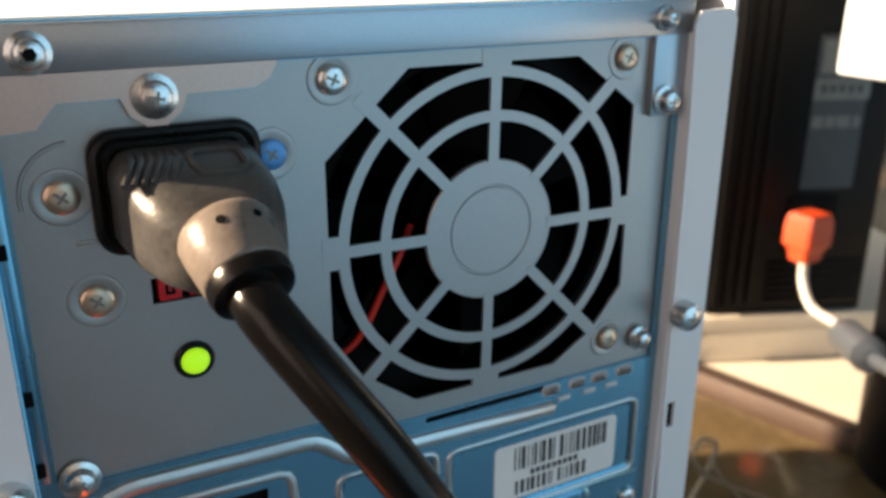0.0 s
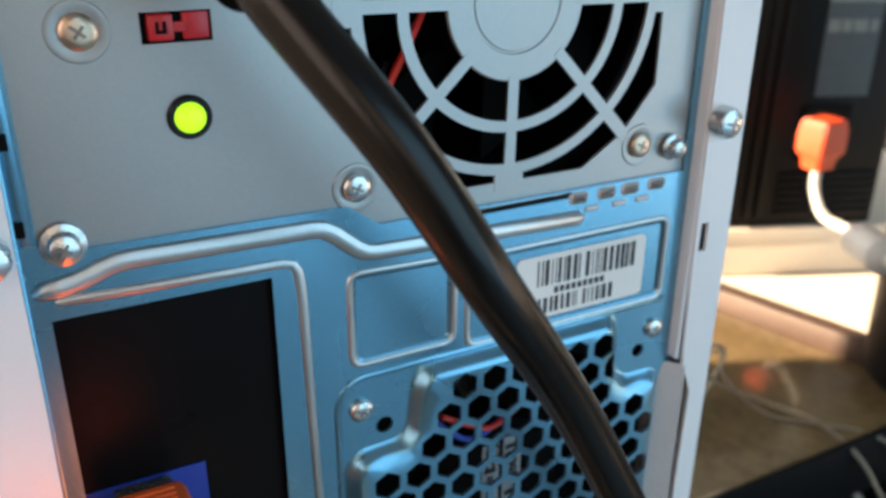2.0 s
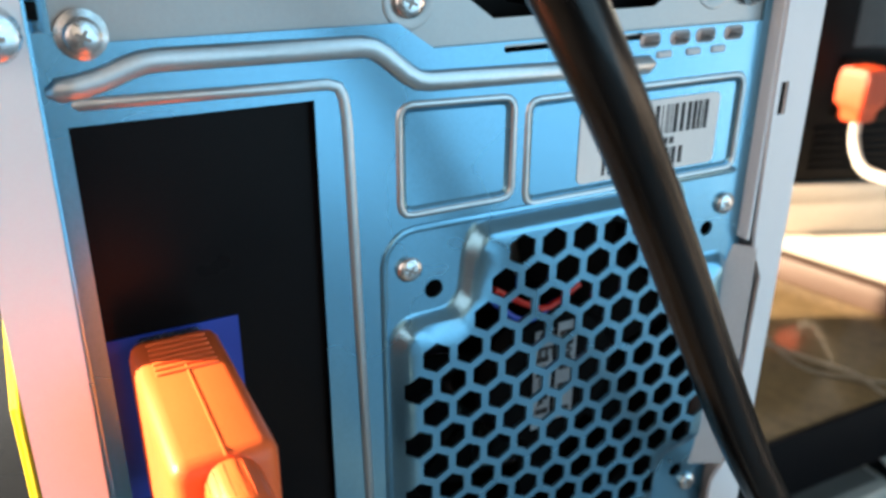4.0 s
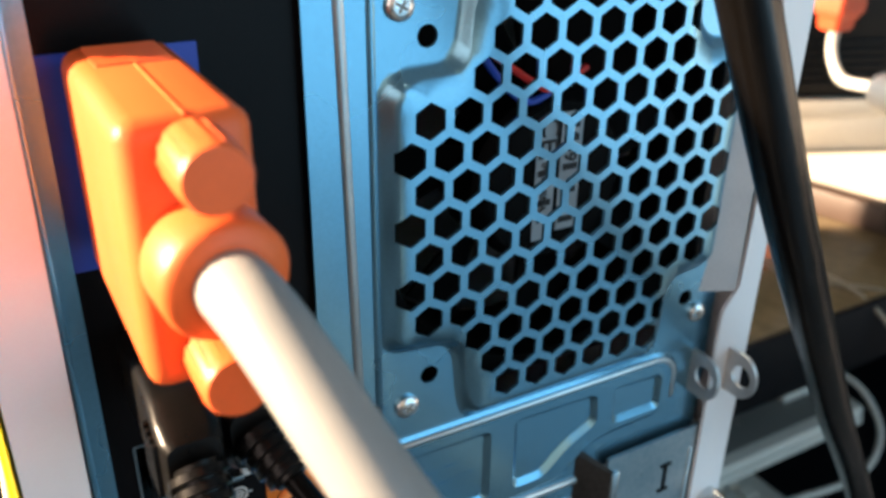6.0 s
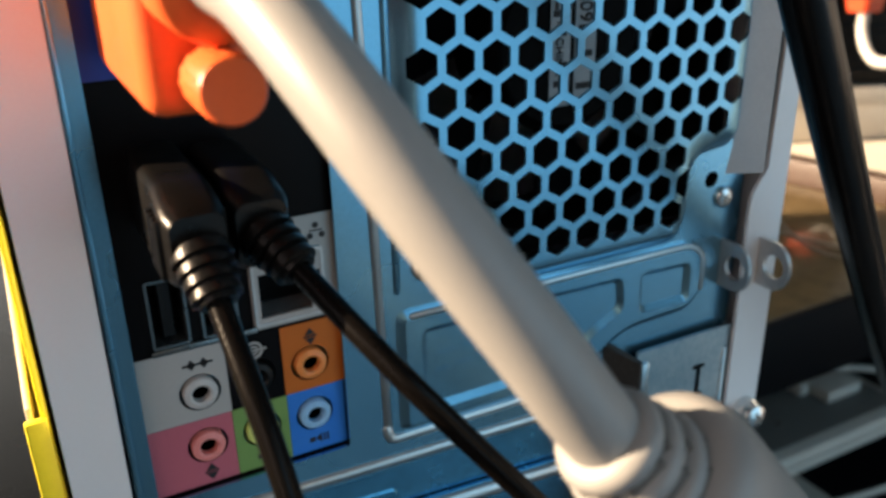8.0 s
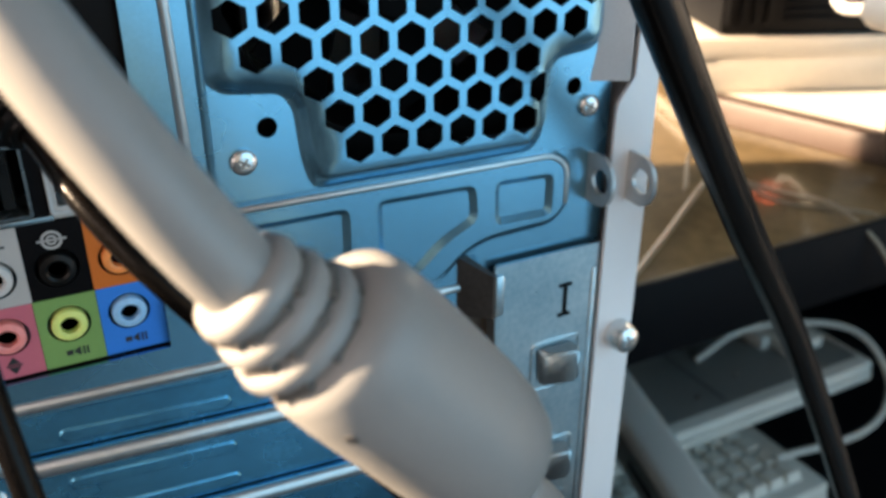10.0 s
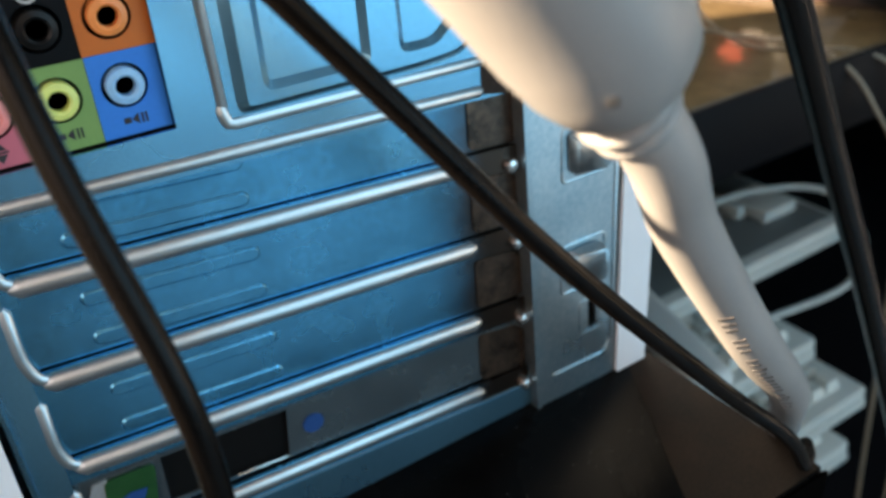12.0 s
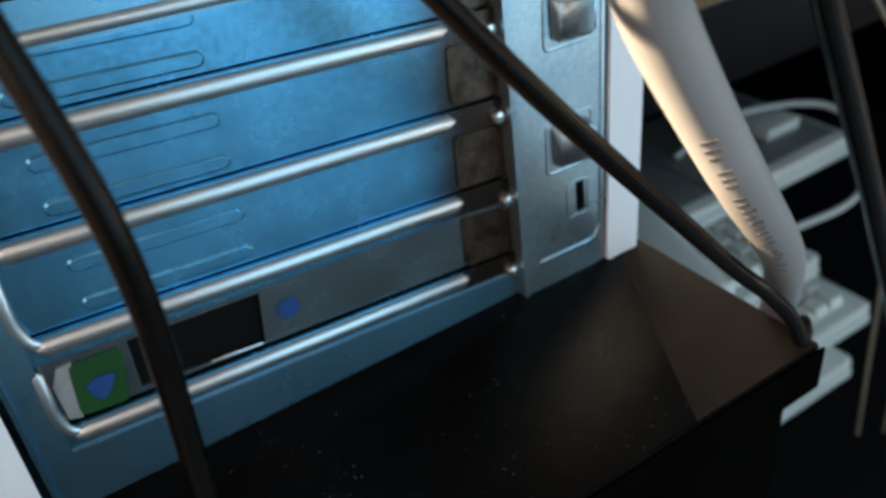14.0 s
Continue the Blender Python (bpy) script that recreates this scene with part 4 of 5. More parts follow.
def io_shield():
    s = thing("io_shield", 38, 3, 106, "black input and output shield with coloured socket labels", "socket panel")
    holes = [circle(x, z, 4.0, 24) for z in (127, 114.9) for x in (29, 40, 51.2)]
    usb = [[(22.2 + 9.2 * k, 138.4), (28.6 + 9.2 * k, 138.4), (28.6 + 9.2 * k, 151.5), (22.2 + 9.2 * k, 151.5)] for k in (0, 1)]
    lan = [(42, 139.2), (54.2, 139.2), (54.2, 151.2), (42, 151.2)]
    part("shield_plate", plate(B(), [(16.4, 104), (59.4, 104), (59.4, 263), (16.4, 263)], [*holes, *usb, lan], 1.6, 2.4), SHIELD, s)
    for name, x0, x1, z0, z1, m, h in (("colour_field", 17.9, 34.5, 121, 136.6, LABEL_GREY, [holes[0]]), ("colour_field", 45.6, 58.2, 121, 136.2, LABEL_ORANGE, [holes[2]]),
                                        ("colour_field", 17.9, 34.3, 105.9, 120.9, LABEL_PINK, [holes[3]]), ("colour_field", 34.4, 45.6, 105.9, 120.9, LABEL_GREEN, [holes[4]]),
                                        ("colour_field", 45.7, 57.8, 105.9, 120.9, LABEL_BLUE, [holes[5]]), ("colour_field", 40.8, 58.2, 137, 158.6, LABEL_GREY, [lan]),
                                        ("monitor_field", 17.9, 41.3, 187.8, 222.6, VGA_BLUE, [])):
        part(name, plate(B(), [(x0, z0), (x1, z0), (x1, z1), (x0, z1)], h, 1.3, 1.55), m, s, m.name.replace("_", " "))
    for x, z, k in ((29, 127, "grey"), (40, 127, "black"), (51.2, 127, "orange"), (29, 114.9, "pink"), (40, 114.9, "lime"), (51.2, 114.9, "blue")):
        j = part("audio_jack", lathe(B(), [(3.2, 3), (3.35, -0.2), (3.15, -0.6), (2.2, -0.9), (1.75, -0.6), (1.7, 6)][::-1], (x, 1.0, z), (0, 1, 0), 28), JACKS[k], s, k + " audio jack")
        part("jack_hole", lathe(B(), [(1.72, 0), (0, 0)], (x, 2.0, z), n=20), DARK, j)
    # pictograms over the jacks
    def sign(x, z, m, style):
        bm = B()
        if style == "pair":
            for d in (-1, 1):
                plate(bm, [(x + d * 0.3, z), (x + d * 1.2, z + 1.1), (x + d * 2.1, z)][::d] + [(x + d * 1.2, z - 1.1)], [], 1.1, 1.25) if d > 0 else plate(bm, [(x - 0.3, z), (x - 1.2, z + 1.1), (x - 2.1, z), (x - 1.2, z - 1.1)], [], 1.1, 1.25)
            box(bm, x - 2.9, x + 2.9, 1.1, 1.25, z - 0.2, z + 0.2)
        elif style == "ring":
            plate(bm, circle(x, z, 1.9, 20), [circle(x, z, 1.4, 20)], 1.1, 1.25)
            plate(bm, circle(x, z, 1.0, 16), [circle(x, z, 0.6, 16)], 1.1, 1.25)
            box(bm, x - 2.6, x + 2.6, 1.1, 1.25, z - 0.2, z + 0.2)
        elif style == "up":
            for d in (-1, 1):
                plate(bm, [(x - 1.1, z + d * 0.4), (x + 1.1, z + d * 0.4), (x, z + d * 1.9)], [], 1.1, 1.25)
            box(bm, x - 1.4, x + 1.4, 1.1, 1.25, z - 0.15, z + 0.15)
        elif style == "net":
            for dx, dz in ((0, 1.1), (-1.2, -1.0), (1.2, -1.0)):
                plate(bm, circle(x + dx, z + dz, 0.62, 10), [], 1.1, 1.25)
            box(bm, x - 1.3, x + 1.3, 1.1, 1.25, z - 0.1, z + 0.15)
        else:
            plate(bm, [(x - 0.2, z), (x + 1.0, z + 1.0), (x + 1.0, z - 1.0)], [], 1.1, 1.25)
            box(bm, x - 1.6, x - 0.4, 1.1, 1.25, z - 0.5, z + 0.5)
            for d in (1.5, 2.2):
                box(bm, x + d, x + d + 0.3, 1.1, 1.25, z - 0.9, z + 0.9)
        part("pictogram", bm, m, s, smooth=None)
    sign(29.2, 133.2, INK, "pair")
    sign(40, 133.0, LABEL_GREY, "ring")
    sign(51.6, 133.0, INK, "up")
    sign(29, 108.6, INK, "up")
    sign(40, 108.6, INK, "out")
    sign(51.2, 108.6, INK, "out")
    sign(54.6, 155.2, INK, "net")
    # sockets
    for k in (0, 1):
        x = 22.2 + 9.2 * k
        u = part("usb_socket", box(B(), x + 2.2, x + 4.2, 2.6, 12, 139.6, 150.4), BLACK_PLASTIC, s)
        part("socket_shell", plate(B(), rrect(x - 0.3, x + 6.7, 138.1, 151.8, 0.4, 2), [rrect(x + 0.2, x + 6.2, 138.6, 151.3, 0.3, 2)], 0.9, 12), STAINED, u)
        part("socket_back", box(B(), x, x + 6.4, 11.5, 12.2, 138, 152), DARK, u)
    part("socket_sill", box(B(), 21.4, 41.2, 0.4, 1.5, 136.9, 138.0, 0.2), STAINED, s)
    ln = part("network_socket", plate(B(), rrect(41.4, 54.8, 138.6, 151.8, 0.4, 2), [[(42.2, 139.6), (52.6, 139.6), (52.6, 147.4), (51.4, 147.4), (51.4, 148.8), (49.6, 148.8), (49.6, 150.8), (45.2, 150.8), (45.2, 148.8), (42.2, 148.8)]], 0.2, 1.2), LABEL_GREY, s, "grey network socket")
    part("socket_shell", plate(B(), rrect(40.9, 55.3, 138.1, 152.3, 0.5, 2), [rrect(41.5, 54.7, 138.7, 151.7, 0.4, 2)], 0.0, 12), EYE, ln)
    part("socket_back", box(B(), 42, 54.4, 9, 10, 139, 151.4), DARK, ln)
    slot = part("lamp_slot", box(B(), 52.9, 54.5, 0.0, 0.4, 141.6, 147.6, 0.2), DARK, ln, "dark slot with bright pins")
    for z in (143.2, 145.8):
        part("pin", box(B(), 53.4, 53.9, -0.1, 0.2, z, z + 0.5), CHROME, slot)


# ---- leads ----


def power_lead():
    p = thing("mains_lead", 47, -20, 300, "black mains lead with a worn grey plug in the inlet", "power cable")
    rings, tops = [], []
    for y, hw, hh, cz, cx, r in ((4, 11.4, 7.6, 330, 46.4, 3), (-3, 11.8, 8.0, 330, 46.4, 3.5), (-5, 13.0, 9.0, 329.3, 46.6, 4), (-12, 12.6, 8.8, 329.0, 46.6, 4.5), (-18, 12.2, 8.6, 328.2, 47.0, 5), (-23, 11.0, 8.2, 327.0, 47.6, 5.5), (-26.5, 9.4, 7.4, 326.0, 48.2, 6), (-29, 6.6, 5.6, 325.4, 48.4, 5)):
        rings.append([(x, y, z) for x, z in rrect(cx - hw, cx + hw, cz - hh, cz + hh, min(r, hh - 0.1, hw - 0.1), 6)])
        tops.append((-y, cz + hh))

    def top(y):
        return float(np.interp(-y, [a for a, _ in tops], [b for _, b in tops]))
    plug = part("plug", loft(B(), rings), PLUG_RUBBER, p, "worn dark grey rubber plug", smooth=60)
    ax = Vector((0.10, -0.84, -0.53)).normalized()
    o = Vector((46.9, -21.0, 332.0))
    sl = part("strain_sleeve", lathe(B(), [(0, 5), (7.4, 6), (8.0, 7.4), (7.8, 10), (7.1, 15.6), (6.7, 16.4), (5.6, 16.6), (0, 16)], o, ax, 32), SLEEVE, p, "grey rubber sleeve", smooth=60)
    part("sleeve_ring", lathe(B(), [(5.0, 15.2), (6.75, 15.8), (6.9, 17.6), (6.5, 19.0), (5.6, 19.3), (0, 19.0)], o, ax, 28), BLACK_RUBBER, p)
    side = ax.cross(Vector((0, 0, 1))).normalized()
    up = side.cross(ax)
    for w in (68, 112):
        d = math.cos(radians(w)) * side * -1 + math.sin(radians(w)) * up
        part("sleeve_hole", lathe(B(), [(0.75, -0.4), (0.75, 0.06), (0, 0.08)], o + ax * 9.6 + d * 7.86, d, 12), DARK, sl)
    for k in range(6):
        x = 37.2 + 1.5 * k
        part("grip_rib", tube(B(), spline([(x, -7.5, top(-7.5)), (x - 0.4, -12, top(-12) + 0.1), (x - 1.6, -16, top(-16) + 0.1), (x - 3.0, -19.5, top(-19.5) - 0.4)], 4), 0.55, 6), PLUG_RUBBER, plug)
    part("pressed_outline", tube(B(), [(x, y, top(y) + 0.05) for x, y in rrect(46, 54.5, -19, -9.5, 2.4, 4)], 0.75, 6, True), PLUG_RUBBER, plug)
    cord = [tuple(o + ax * 17), tuple(o + ax * 24.5 + Vector((0.6, 0, -0.6)))] + [(62.0, -52.4, 299.6), (74.6, -55.5, 278.6), (95.9, -49.4, 247.8), (128.4, -45, 192.3), (182.2, -28.6, 124), (238.5, -10.5, 59.7), (284.8, -4.4, -10.6), (327.5, -1.3, -83.5), (374, 3, -165), (420, 8, -260), (455, 14, -398)]
    part("cord", tube(B(), spline(cord, 10), 4.35, 20), BLACK_RUBBER, p, "shiny black cord", smooth=80)


FERRITE_A, FERRITE_B = Vector((57.9, -87.5, 158.4)), Vector((87.0, -89.0, 122.9))


def monitor_lead():
    v = thing("monitor_cable", 29, -30, 190, "light grey monitor cable with an orange plug and a ferrite bead", "cable")
    plug = part("plug", box(B(), 20.8, 36.2, -42.5, -3.2, 190.5, 224.6, 2.6, 3), ORANGE, v, "bright orange moulded plug")
    part("plug_shell", box(B(), 22.8, 34.4, -13, 1.4, 192.5, 222.5, 1.0), CHROME, v)
    part("plug_seam", box(B(), 28.3, 28.7, -42.2, -13, 224.4, 224.8, 0.1), ORANGE, plug)
    for k in range(7):
        part("grip_rib", box(B(), 23.6, 33.6, -7.2 - 1.7 * k, -6.3 - 1.7 * k, 224.3, 224.95, 0.25), ORANGE, plug)
    for z in (220.2, 195.2):
        s = part("thumbscrew", lathe(B(), [(2.2, -4), (2.2, 0), (4.0, 0.4), (4.1, 9.2), (3.7, 9.9), (0, 10)], (28.9, -42, z), n=28), ORANGE, v, "orange thumbscrew")
        for k in range(16):
            w = 2 * math.pi * k / 16
            part("grip_rib", box(B(), -0.28, 0.28, -51.0, -42.8, 3.9, 4.13, m=Matrix.Translation((28.9, 0, z)) @ Matrix.Rotation(w, 4, "Y")), ORANGE, s)
    part("collar", lathe(B(), [(6.5, -2), (7.6, 0), (7.7, 6.2), (7.0, 7.4), (4.4, 7.8), (0, 7.8)], (29, -42, 207.6), (0.10, -0.97, -0.10), 36), ORANGE, v, "orange collar", smooth=60)
    a = FERRITE_A
    b = FERRITE_B
    run = [(29.2, -46, 207.4), (31, -58, 205.6), (36.5, -74, 193), (46, -84, 176), tuple(a.lerp(b, -0.06)), tuple(a.lerp(b, 0.5)), tuple(a.lerp(b, 1.0)), (97.5, -84.5, 107.5), (113, -80.5, 87.2), (127, -77.5, 69.4), (149, -68.8, 46.2), (165, -60.6, 28.4), (179, -51.6, 8.6), (189, -43.2, -9.5), (191, -34, -22), (190, 0, -40), (187, 80, -60), (192, 150, -150), (204, 205, -398)]
    pts = spline(run, 10)
    part("cable", tube(B(), pts, 4.4, 22), GREY_CABLE, v, "light grey jacket", smooth=80)
    # low: a point near the late camera positions, which the print is turned towards
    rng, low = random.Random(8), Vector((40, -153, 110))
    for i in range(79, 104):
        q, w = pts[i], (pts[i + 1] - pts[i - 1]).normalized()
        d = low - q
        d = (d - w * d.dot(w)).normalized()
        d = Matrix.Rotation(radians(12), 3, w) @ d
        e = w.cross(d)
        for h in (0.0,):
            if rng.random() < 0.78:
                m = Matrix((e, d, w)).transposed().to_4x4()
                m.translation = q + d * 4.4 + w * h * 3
                part("illegible_print", box(B(), -0.7 * rng.random() - 0.5, 1.2, -0.12, 0.03, -0.4, 0.4, m=m), PRINT_HOLE_GREY, v, smooth=None)
    ax = (b - a).normalized()
    f = part("ferrite_bead", lathe(B(), [(4.5, -1.4), (7.4, -1.2), (9.2, 0.0), (9.9, 2.0), (10.1, 6), (10.0, 21), (9.6, 26.5), (8.6, 30.4), (7.0, 32.6), (4.6, 33.2)], a + ax * 4.6 + Vector((1.6, 0, 1.6)), ax, 40), GREY_CABLE, v, "moulded light grey ferrite bead", smooth=60)
    for h, r in ((-6.6, 6.2), (-3.2, 6.9), (0.2, 7.8)):
        part("strain_ring", lathe(B(), [(4.4, -1.6), (r - 0.5, -1.2), (r, 0), (r - 0.4, 1.2), (4.4, 1.5)], a + ax * (h + 1.5), ax, 32), GREY_CABLE, f, smooth=60)
    u0 = ax.orthogonal().normalized()
    # Dark grey blocks stand for the shade inside the relief's cut slots.
    for h, r in ((-3.4, 6.3), (0.0, 7.1), (3.2, 8.0)):
        for k in range(6):
            d = Matrix.Rotation(radians(60 * k + 14 * h), 3, ax) @ u0
            m = Matrix((ax.cross(d), d, ax)).transposed().to_4x4()
            m.translation = a + ax * h + d * (r - 1.0)
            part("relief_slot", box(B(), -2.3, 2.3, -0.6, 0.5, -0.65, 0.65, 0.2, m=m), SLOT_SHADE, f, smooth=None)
    for h, r in ((38.4, 5.9), (40.8, 5.4)):
        part("strain_ring", lathe(B(), [(4.4, -1.3), (r - 0.4, -0.9), (r, 0), (r - 0.4, 0.9), (4.4, 1.2)], a + ax * h, ax, 32), GREY_CABLE, f, smooth=60)
    # front: the camera position at 11 s, from which the holes' direction is taken
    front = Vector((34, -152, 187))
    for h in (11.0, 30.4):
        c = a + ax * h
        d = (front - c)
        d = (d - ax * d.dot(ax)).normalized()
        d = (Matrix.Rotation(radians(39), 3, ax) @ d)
        # A flat grey disc stands for the shade inside the hole.
        part("moulding_hole", lathe(B(), [(0.7, -0.5), (0.7, 0.05), (0, 0.06)], c + d * (10.12 if h < 20 else 9.72) + Vector((1.6, 0, 1.6)), d, 14), PRINT_HOLE_GREY, f)


def usb_lead(name, x, z, size, run, label):
    u = thing(name, x, -15, z - 8, label, "usb cable")
    rings = []
    for y, hw, hh in ((-0.5, 3.9, 7.2), (-1.5, 4.3, 7.8), (10.5 - size, 4.3, 7.8), (8 - size, 4.4, 7.6), (5 - size, 4.6, 6.6), (1.5 - size, 4.5, 5.8), (-size, 3.9, 5.0)):
        rings.append([(px, y, pz) for px, pz in rrect(x - hw, x + hw, z - hh, z + hh, 1.9, 4)])
    plug = part("plug", loft(B(), rings), BLACK_PLASTIC, u, "black moulded plug", smooth=50)
    for k in range(4):
        y = 9.0 - size - 2.0 * k
        part("grip_rib", box(B(), x - 5.3, x - 4.1, y - 0.5, y + 0.5, z - 4.8, z + 4.2, 0.25), BLACK_PLASTIC, plug)
    part("plug_shell", box(B(), x - 2.4, x + 2.4, -1, 1.4, z - 6, z + 6), CHROME, u)
    d = (Vector(run[1]) - Vector((x, -size, z))).normalized()
    o = Vector((x, 1.0 - size, z))
    relief = part("strain_relief", tube(B(), [o, o + d * 9], [3.6, 2.8], 16), BLACK_PLASTIC, u)
    for k in range(4):
        part("relief_ring", lathe(B(), [(2.4, -0.9), (4.4 - 0.25 * k, -0.6), (4.5 - 0.25 * k, 0.6), (2.4, 0.9)], o + d * (1.5 + 2.0 * k), d, 20), BLACK_PLASTIC, relief)
    part("cord", tube(B(), spline([tuple(o + d * 8)] + run[1:], 10), 1.8, 16), USB_RUBBER, u, "thin black cord", smooth=80)


# ---- desk and what stands on it ----


def desk():
    d = thing("desk", 1000, 600, -740, "glossy brown desk with a black edge", "desk")
    part("desktop", box(B(), 186, 2000, 147, 1200, -40, -13.0, 1.5), DESK_TOP, d)
    part("front_edge", box(B(), 186, 2000, 143, 146.8, -62, -13.4, 1.0), DESK_EDGE, d, "black front edge")
    for x, y in ((215, 1150), (1950, 190), (1950, 1150)):
        part("leg", box(B(), x - 25, x + 25, y - 25, y + 25, -740, -40, 2), DESK_EDGE, d)
    part("back_board", box(B(), 186, 1980, 700, 716, -700, -40, 1), DESK_EDGE, d)
    part("side_board", box(B(), 1200, 1216, 160, 699, -740, -40, 1), DESK_EDGE, d)
    part("lower_shelf", box(B(), 186, 1199, 30, 699, -420, -404, 1), DESK_EDGE, d)
    part("shelf_foot", box(B(), 190, 210, 60, 690, -740, -420, 1), DESK_EDGE, d)


def pale_board():
    b = thing("pale_board", 800, 500, -13, "pale cream board with a brown edge lying on the desk", "board")
    m = Matrix.Translation((552, 376, 0)) @ Matrix.Rotation(radians(-75), 4, "Z")
    part("slab", box(B(), 3, 560, 3, 620, -12.8, 2.5, 1.2, m=m), PALE_BOARD, b)
    part("edge_strip", box(B(), 0, 560, -16, 2.6, -12.8, 7.5, 2.0, m=m), BOARD_EDGE, b, "brown edge strip")
    part("edge_strip", box(B(), -3, 2.6, 3, 620, -12.8, 3, 1.0, m=m), PALE_BOARD, b)


def device():
    d = thing("black_power_unit", 640, 420, 20, "black ribbed power unit with a printed grey label", "power unit")
    m = Matrix.Translation((566, 366, 0)) @ Matrix.Rotation(radians(-22), 4, "Z")
    part("body", box(B(), 0, 150, 0, 260, 50, 470, 4, m=m), DEVICE_BLACK, d)
    for k in range(4):
        part("rib", box(B(), 4 + 11 * k, 8.5 + 11 * k, -4, 0.5, 60, 465, 0.8, m=m), DEVICE_BLACK, d)
    for k in range(6):
        part("vent_slat", box(B(), 54, 146, -2.2, 0.5, 62 + 7 * k, 65 + 7 * k, 0.5, m=m), DEVICE_BLACK, d)
    lb = part("printed_label", box(B(), 74, 122, -0.8, 0.2, 168, 300, m=m), DEVICE_GREY, d, "faded grey printed label")
    part("white_strip", box(B(), 74, 124, -1.2, -0.7, 246, 264, m=m), FADED, lb, "faded pale sticker")
    bm = B()
    for k in range(5):
        box(bm, 80 + 8 * k, 85 + 8 * k, -1.5, -1.1, 252, 259, m=m)
    part("illegible_print", bm, DEVICE_GREY, lb, smooth=None)
    bm = B()
    for a, w in ((76, 10), (88, 8), (98, 12), (113, 6)):
        box(bm, a, a + w, -1.2, -0.7, 222, 232, m=m)
    part("illegible_print", bm, FADED, lb, smooth=None)
    part("white_strip", box(B(), 78, 100, -1.2, -0.7, 268, 296, m=m), FADED, lb)
    part("socket", box(B(), 66, 110, -2.6, 0.2, 110, 160, 1, m=m), DARK, d)


def plinth():
    m = Matrix.Translation((566, 366, 0)) @ Matrix.Rotation(radians(-22), 4, "Z")
    p = thing("pale_plinth", 640, 420, 3, "pale cream block under the black power unit", "block")
    part("base", box(B(), -17, 300, -3, 300, 3.2, 33, 1.5, m=m), PALE_BOARD, p)
    part("cover_board", box(B(), -20, 303, -6, 303, 33.2, 49.6, 1.2, m=m), PALE_BOARD, p)


def far_lead():
    f = thing("orange_lead", 600, 290, 110, "white lead with an orange plug in the power unit", "cable")
    rings = []
    for z, w in ((160, 13), (150, 15), (132, 15), (128, 11), (118, 10)):
        rings.append([(608 + a * w, 302 + b * w * 0.9, z) for a, b in ((-1, -1), (1, -1), (1, 1), (-1, 1))])
    bm = loft(B(), rings)
    bmesh.ops.bevel(bm, geom=list(bm.edges), offset=1.5, segments=2, affect="EDGES")
    part("plug", bm, FAR_ORANGE, f, "orange plug")
    part("cord", tube(B(), spline([(608, 302, 120), (606, 298, 100), (596, 278, 86), (575, 240, 92), (552, 215, 98)], 8), 4.2, 12), WHITE_PLASTIC, f, "white cord")
    part("inline_connector", tube(B(), [Vector((556, 220, 97)), Vector((552, 213, 98)), Vector((528, 176, 103)), Vector((524, 170, 104))], [5, 13, 13, 7], 14), WHITE_PLASTIC, f, "white in-line connector")
    part("cord", tube(B(), spline([(524, 170, 104), (500, 130, 108), (480, 70, 60), (470, 20, -100), (470, 0, -404)], 8), 5, 12), WHITE_PLASTIC, f, "white cord")


def dark_can():
    c = thing("black_bin", 660, 190, 20, "tall black cylindrical bin standing on the board", "bin")
    part("rim", tube(B(), [(590 + 58.5 * math.cos(w), 150 + 58.5 * math.sin(w), 288) for w in (2 * math.pi * k / 40 for k in range(40))], 2.4, 8, True), DEVICE_BLACK, c)
    part("body", lathe(B(), [(0, 0), (52, 0), (55, 5), (60, 282), (57, 287), (0, 287)], (590, 150, 3.6), (0, 0, 1), 48), DEVICE_BLACK, c)


def white_box():
    w = thing("white_adapter_box", 600, 150, 291, "white box lying on top of the black bin", "box")
    part("body", box(B(), 507, 690, 90, 222, 291, 392, 3), BOX_WHITE, w)
    part("lid", box(B(), 505.5, 691.5, 88.5, 223.5, 392.4, 420, 2.5), BOX_WHITE, w)


def loose_wire(name, pts, r, label):
    return whole(name, tube(B(), spline(pts, 8), r, 10), WIRE_GREY, label, "wire")


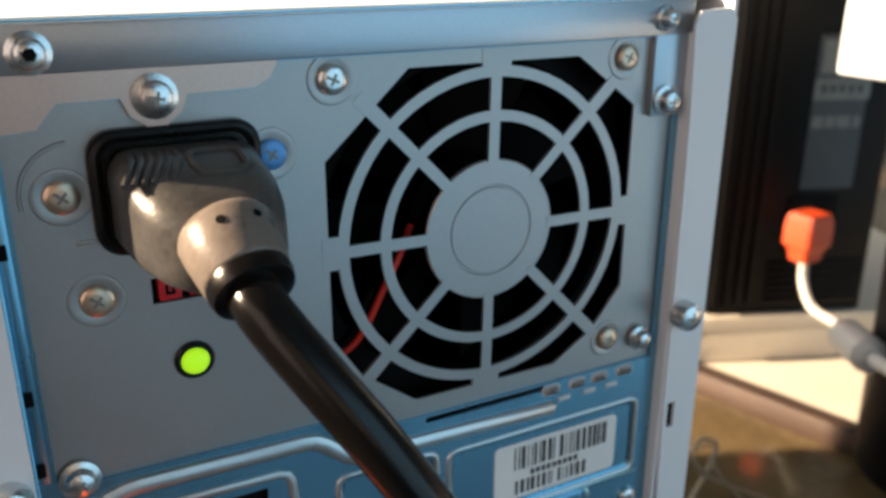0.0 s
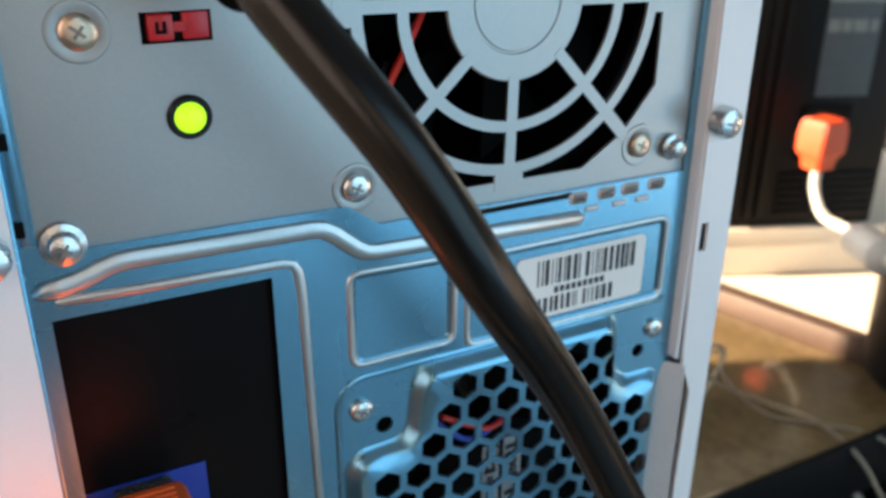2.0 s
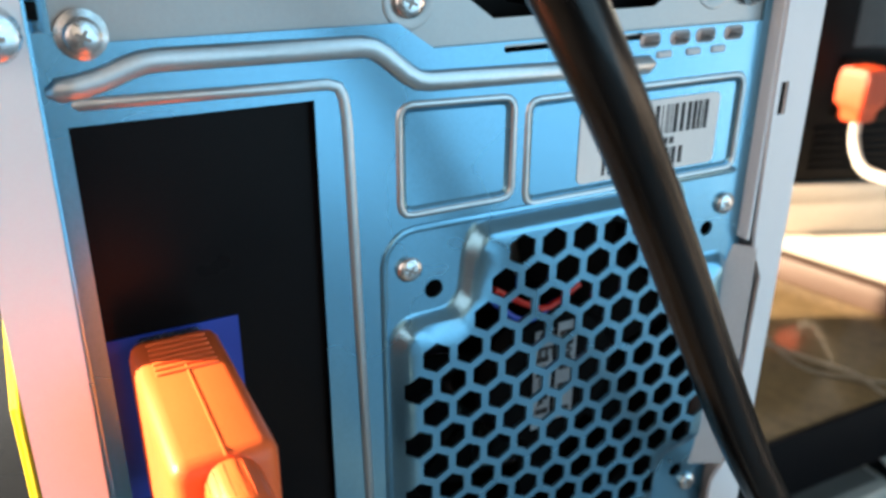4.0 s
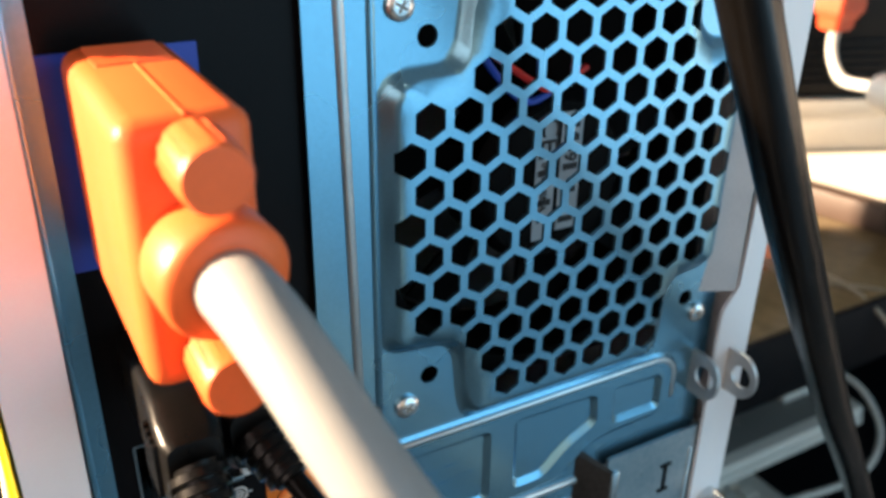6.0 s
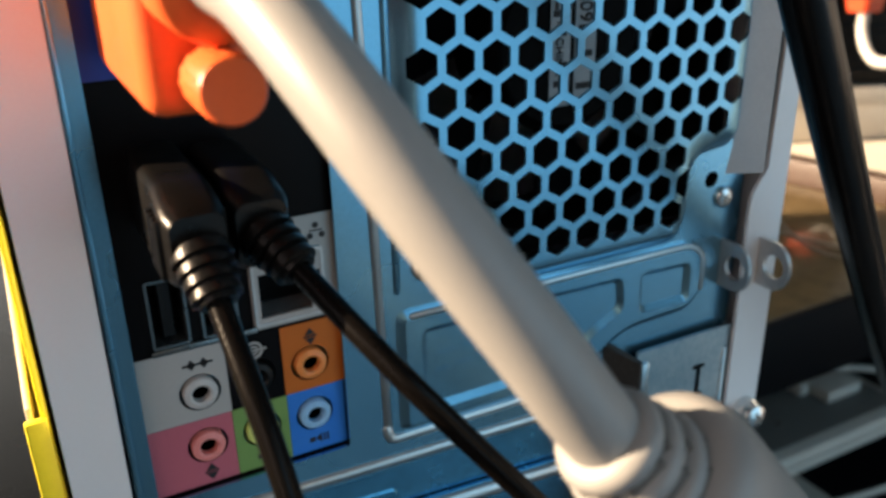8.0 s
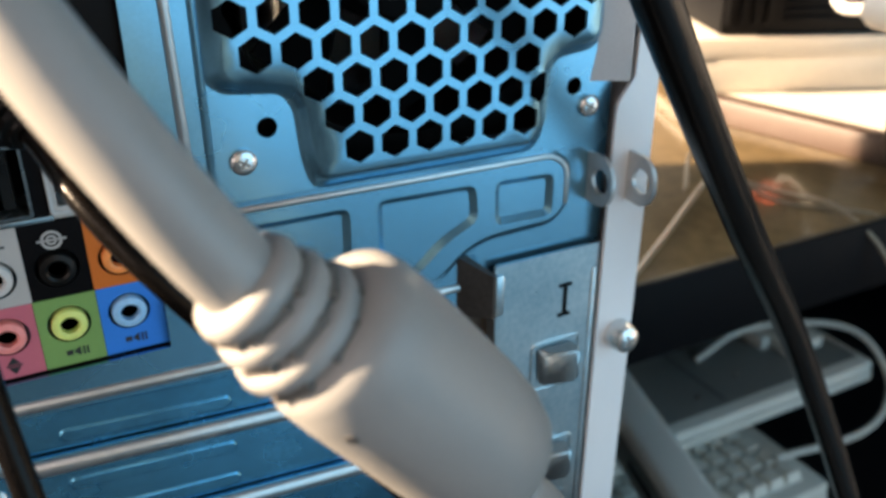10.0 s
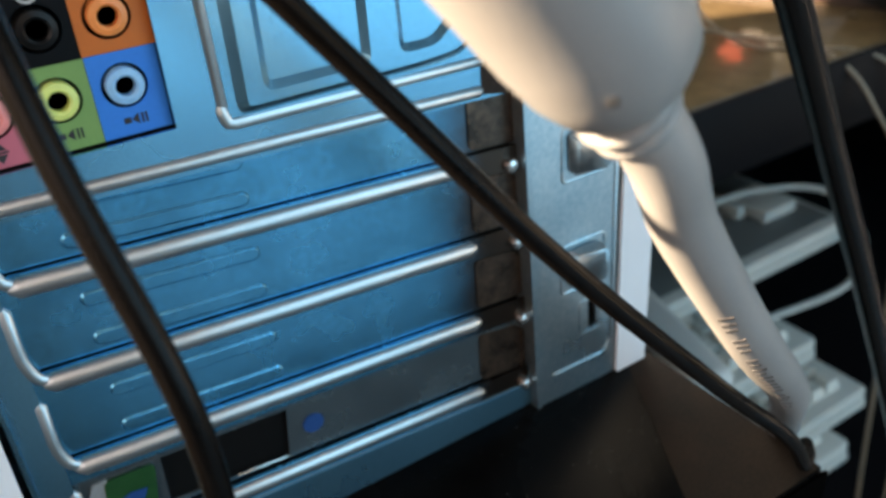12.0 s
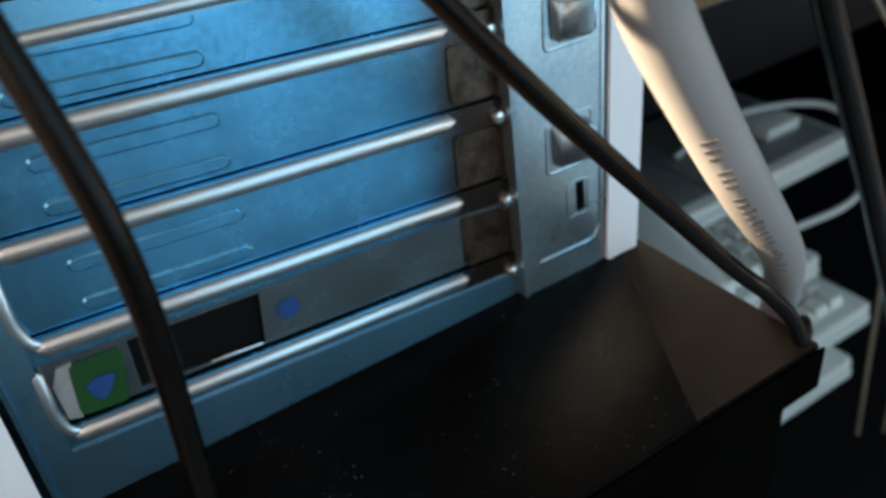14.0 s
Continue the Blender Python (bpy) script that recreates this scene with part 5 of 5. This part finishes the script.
def keyboard(x1, y0, z, flipped):
    k = thing("keyboard", x1 - 200, y0 + 70, z - 22, "old grey keyboard in a stack, lying upside down" if flipped else "old grey keyboard in a stack, keys showing", "keyboard", "stack of keyboards")
    part("shell", box(B(), x1 - 430, x1, y0, y0 + 150, z - 22, z, 4), KEYBOARD_GREY, k)
    part("front_ledge", box(B(), x1 - 427, x1 - 3, y0 - 2.6, y0 + 6, z - 19, z - 10, 1.5), KEYBOARD_GREY, k)
    if flipped:
        part("base_plate", box(B(), x1 - 424, x1 - 8, y0 + 12, y0 + 146, z - 1, z + 0.8, 0.5), KEYBOARD_DARK, k)
        part("cable_channel", box(B(), x1 - 70, x1 - 25, y0 + 40, y0 + 90, z + 0.4, z + 12, 2), KEYBOARD_GREY, k)
        part("foot", box(B(), x1 - 84, x1 - 74, y0 + 60, y0 + 100, z + 0.4, z + 14, 2), KEYBOARD_GREY, k)
        for dx, dy in ((135, 40), (190, 30), (120, 100)):
            screw(k, x1 - dx, y0 + dy, z + 1, 3.0, CHROME, 1.2).rotation_euler = (radians(-90), 0, 0)
        part("panel_line", box(B(), x1 - 172, x1 - 171, y0 + 14, y0 + 144, z + 0.6, z + 1.2), DARK, k)
    else:
        for j in range(5):
            for i in range(9):
                x, y = x1 - 28 - 19 * i - 3 * j, y0 + 22 + 20 * j
                bm = loft(B(), [[(x - 8.5, y - 8.5, z), (x + 8.5, y - 8.5, z), (x + 8.5, y + 8.5, z), (x - 8.5, y + 8.5, z)], [(x - 6.4, y - 5.5, z + 9), (x + 6.4, y - 5.5, z + 9), (x + 6.4, y + 7.5, z + 9), (x - 6.4, y + 7.5, z + 9)]])
                part("key", bm, KEYCAP, k)


def grey_unit():
    g = thing("grey_hub", 430, 260, -244, "grey plastic hub with small sockets lying across the keyboards", "hub")
    m = Matrix.Translation((393, 137, 0)) @ Matrix.Rotation(radians(-15), 4, "Z")
    part("shell", box(B(), -19, 19, 0, 270, -243.8, -204, 9, 4, m=m), HUB_GREY, g)
    part("cover_plate", box(B(), -19.8, -18.6, 14, 250, -238, -212, 0.4, m=m), KEYBOARD_DARK, g, "darker grey cover plate")
    part("socket", box(B(), -20.2, -19.0, 48, 88, -228, -221, 0.4, m=m), DARK, g)
    part("socket", box(B(), -20.2, -19.0, 22, 31, -229, -220, 0.4, m=m), DARK, g)


cabinet()
computer()
case_fan()
power_supply()
io_shield()
power_lead()
monitor_lead()
usb_lead("usb_cable", 26.6, 169.5, 32.0, [None, (28.2, -52, 150), (30.5, -63, 128), (35.4, -71.6, 96.7), (35.6, -67.2, 61.6), (34.6, -63.3, 25.1), (33, -66.5, 0), (32.9, -68, -40), (33, -70, -200), (33, -72, -735)], "black usb cable hanging down over the cabinet")
usb_lead("usb_cable", 36.8, 168.5, 28.0, [None, (47.9, -53.6, 152.8), (68, -62.2, 126.2), (91.6, -66.9, 95.9), (127.9, -65.9, 56), (145, -64, 38), (155, -64.8, 27.8), (165, -64.4, 16), (172.5, -63, 4.6), (179, -59.5, 2.2), (184, -54, -12), (186, -45, -120), (190, -30, -404)], "black usb cable running down past the cabinet corner")
desk()
pale_board()
device()
plinth()
far_lead()
dark_can()
white_box()
keyboard(712, 255, -245, True)
keyboard(590, 190, -292, False)
keyboard(612, 150, -330, False)
keyboard(588, 142, -372, False)
grey_unit()
loose_wire("tangled_wire", [(300, 140, -8), (360, 180, -9), (420, 220, -8), (450, 235, 0), (462, 240, 16), (448, 244, 22), (436, 236, 12), (448, 226, -2), (470, 200, -9), (480, 160, -8), (500, 130, -40), (520, 110, -120), (540, 100, -400)], 1.5, "thin bare wire tangled on the desk")
loose_wire("loop_wire", [(420, 230, -9), (440, 250, 6), (455, 238, 18), (446, 222, 8), (460, 190, -10), (520, 140, -20), (560, 120, -90), (570, 100, -300), (560, 90, -402)], 1.2, "thin wire curling over the desk edge")
folder = thing("yellow_folder", 0, 160, 0, "bright yellow folder with a cream sheet standing against the computer", "folder")
part("back_cover", box(B(), 1.4, 2.6, 1.0, 330, 0.2, 214, 0.4), YELLOW, folder)
part("sheet", box(B(), -0.9, 0.2, 3.0, 326, 0.3, 132, 0.3), CREAM_PAPER, folder, "cream paper sheet in front of the cover")
part("spine", box(B(), -1.4, 2.4, -1.0, 0.8, 0.2, 131, 0.4), YELLOW, folder)
whole("looped_keyboard_cable", tube(B(), spline([(560, 330, -243), (620, 330, -225), (690, 300, -222), (716, 270, -232), (712, 235, -262), (660, 215, -280), (560, 225, -281)], 8), 3, 10), KEYBOARD_GREY, "pale grey keyboard cable looped over the stack", "cable")
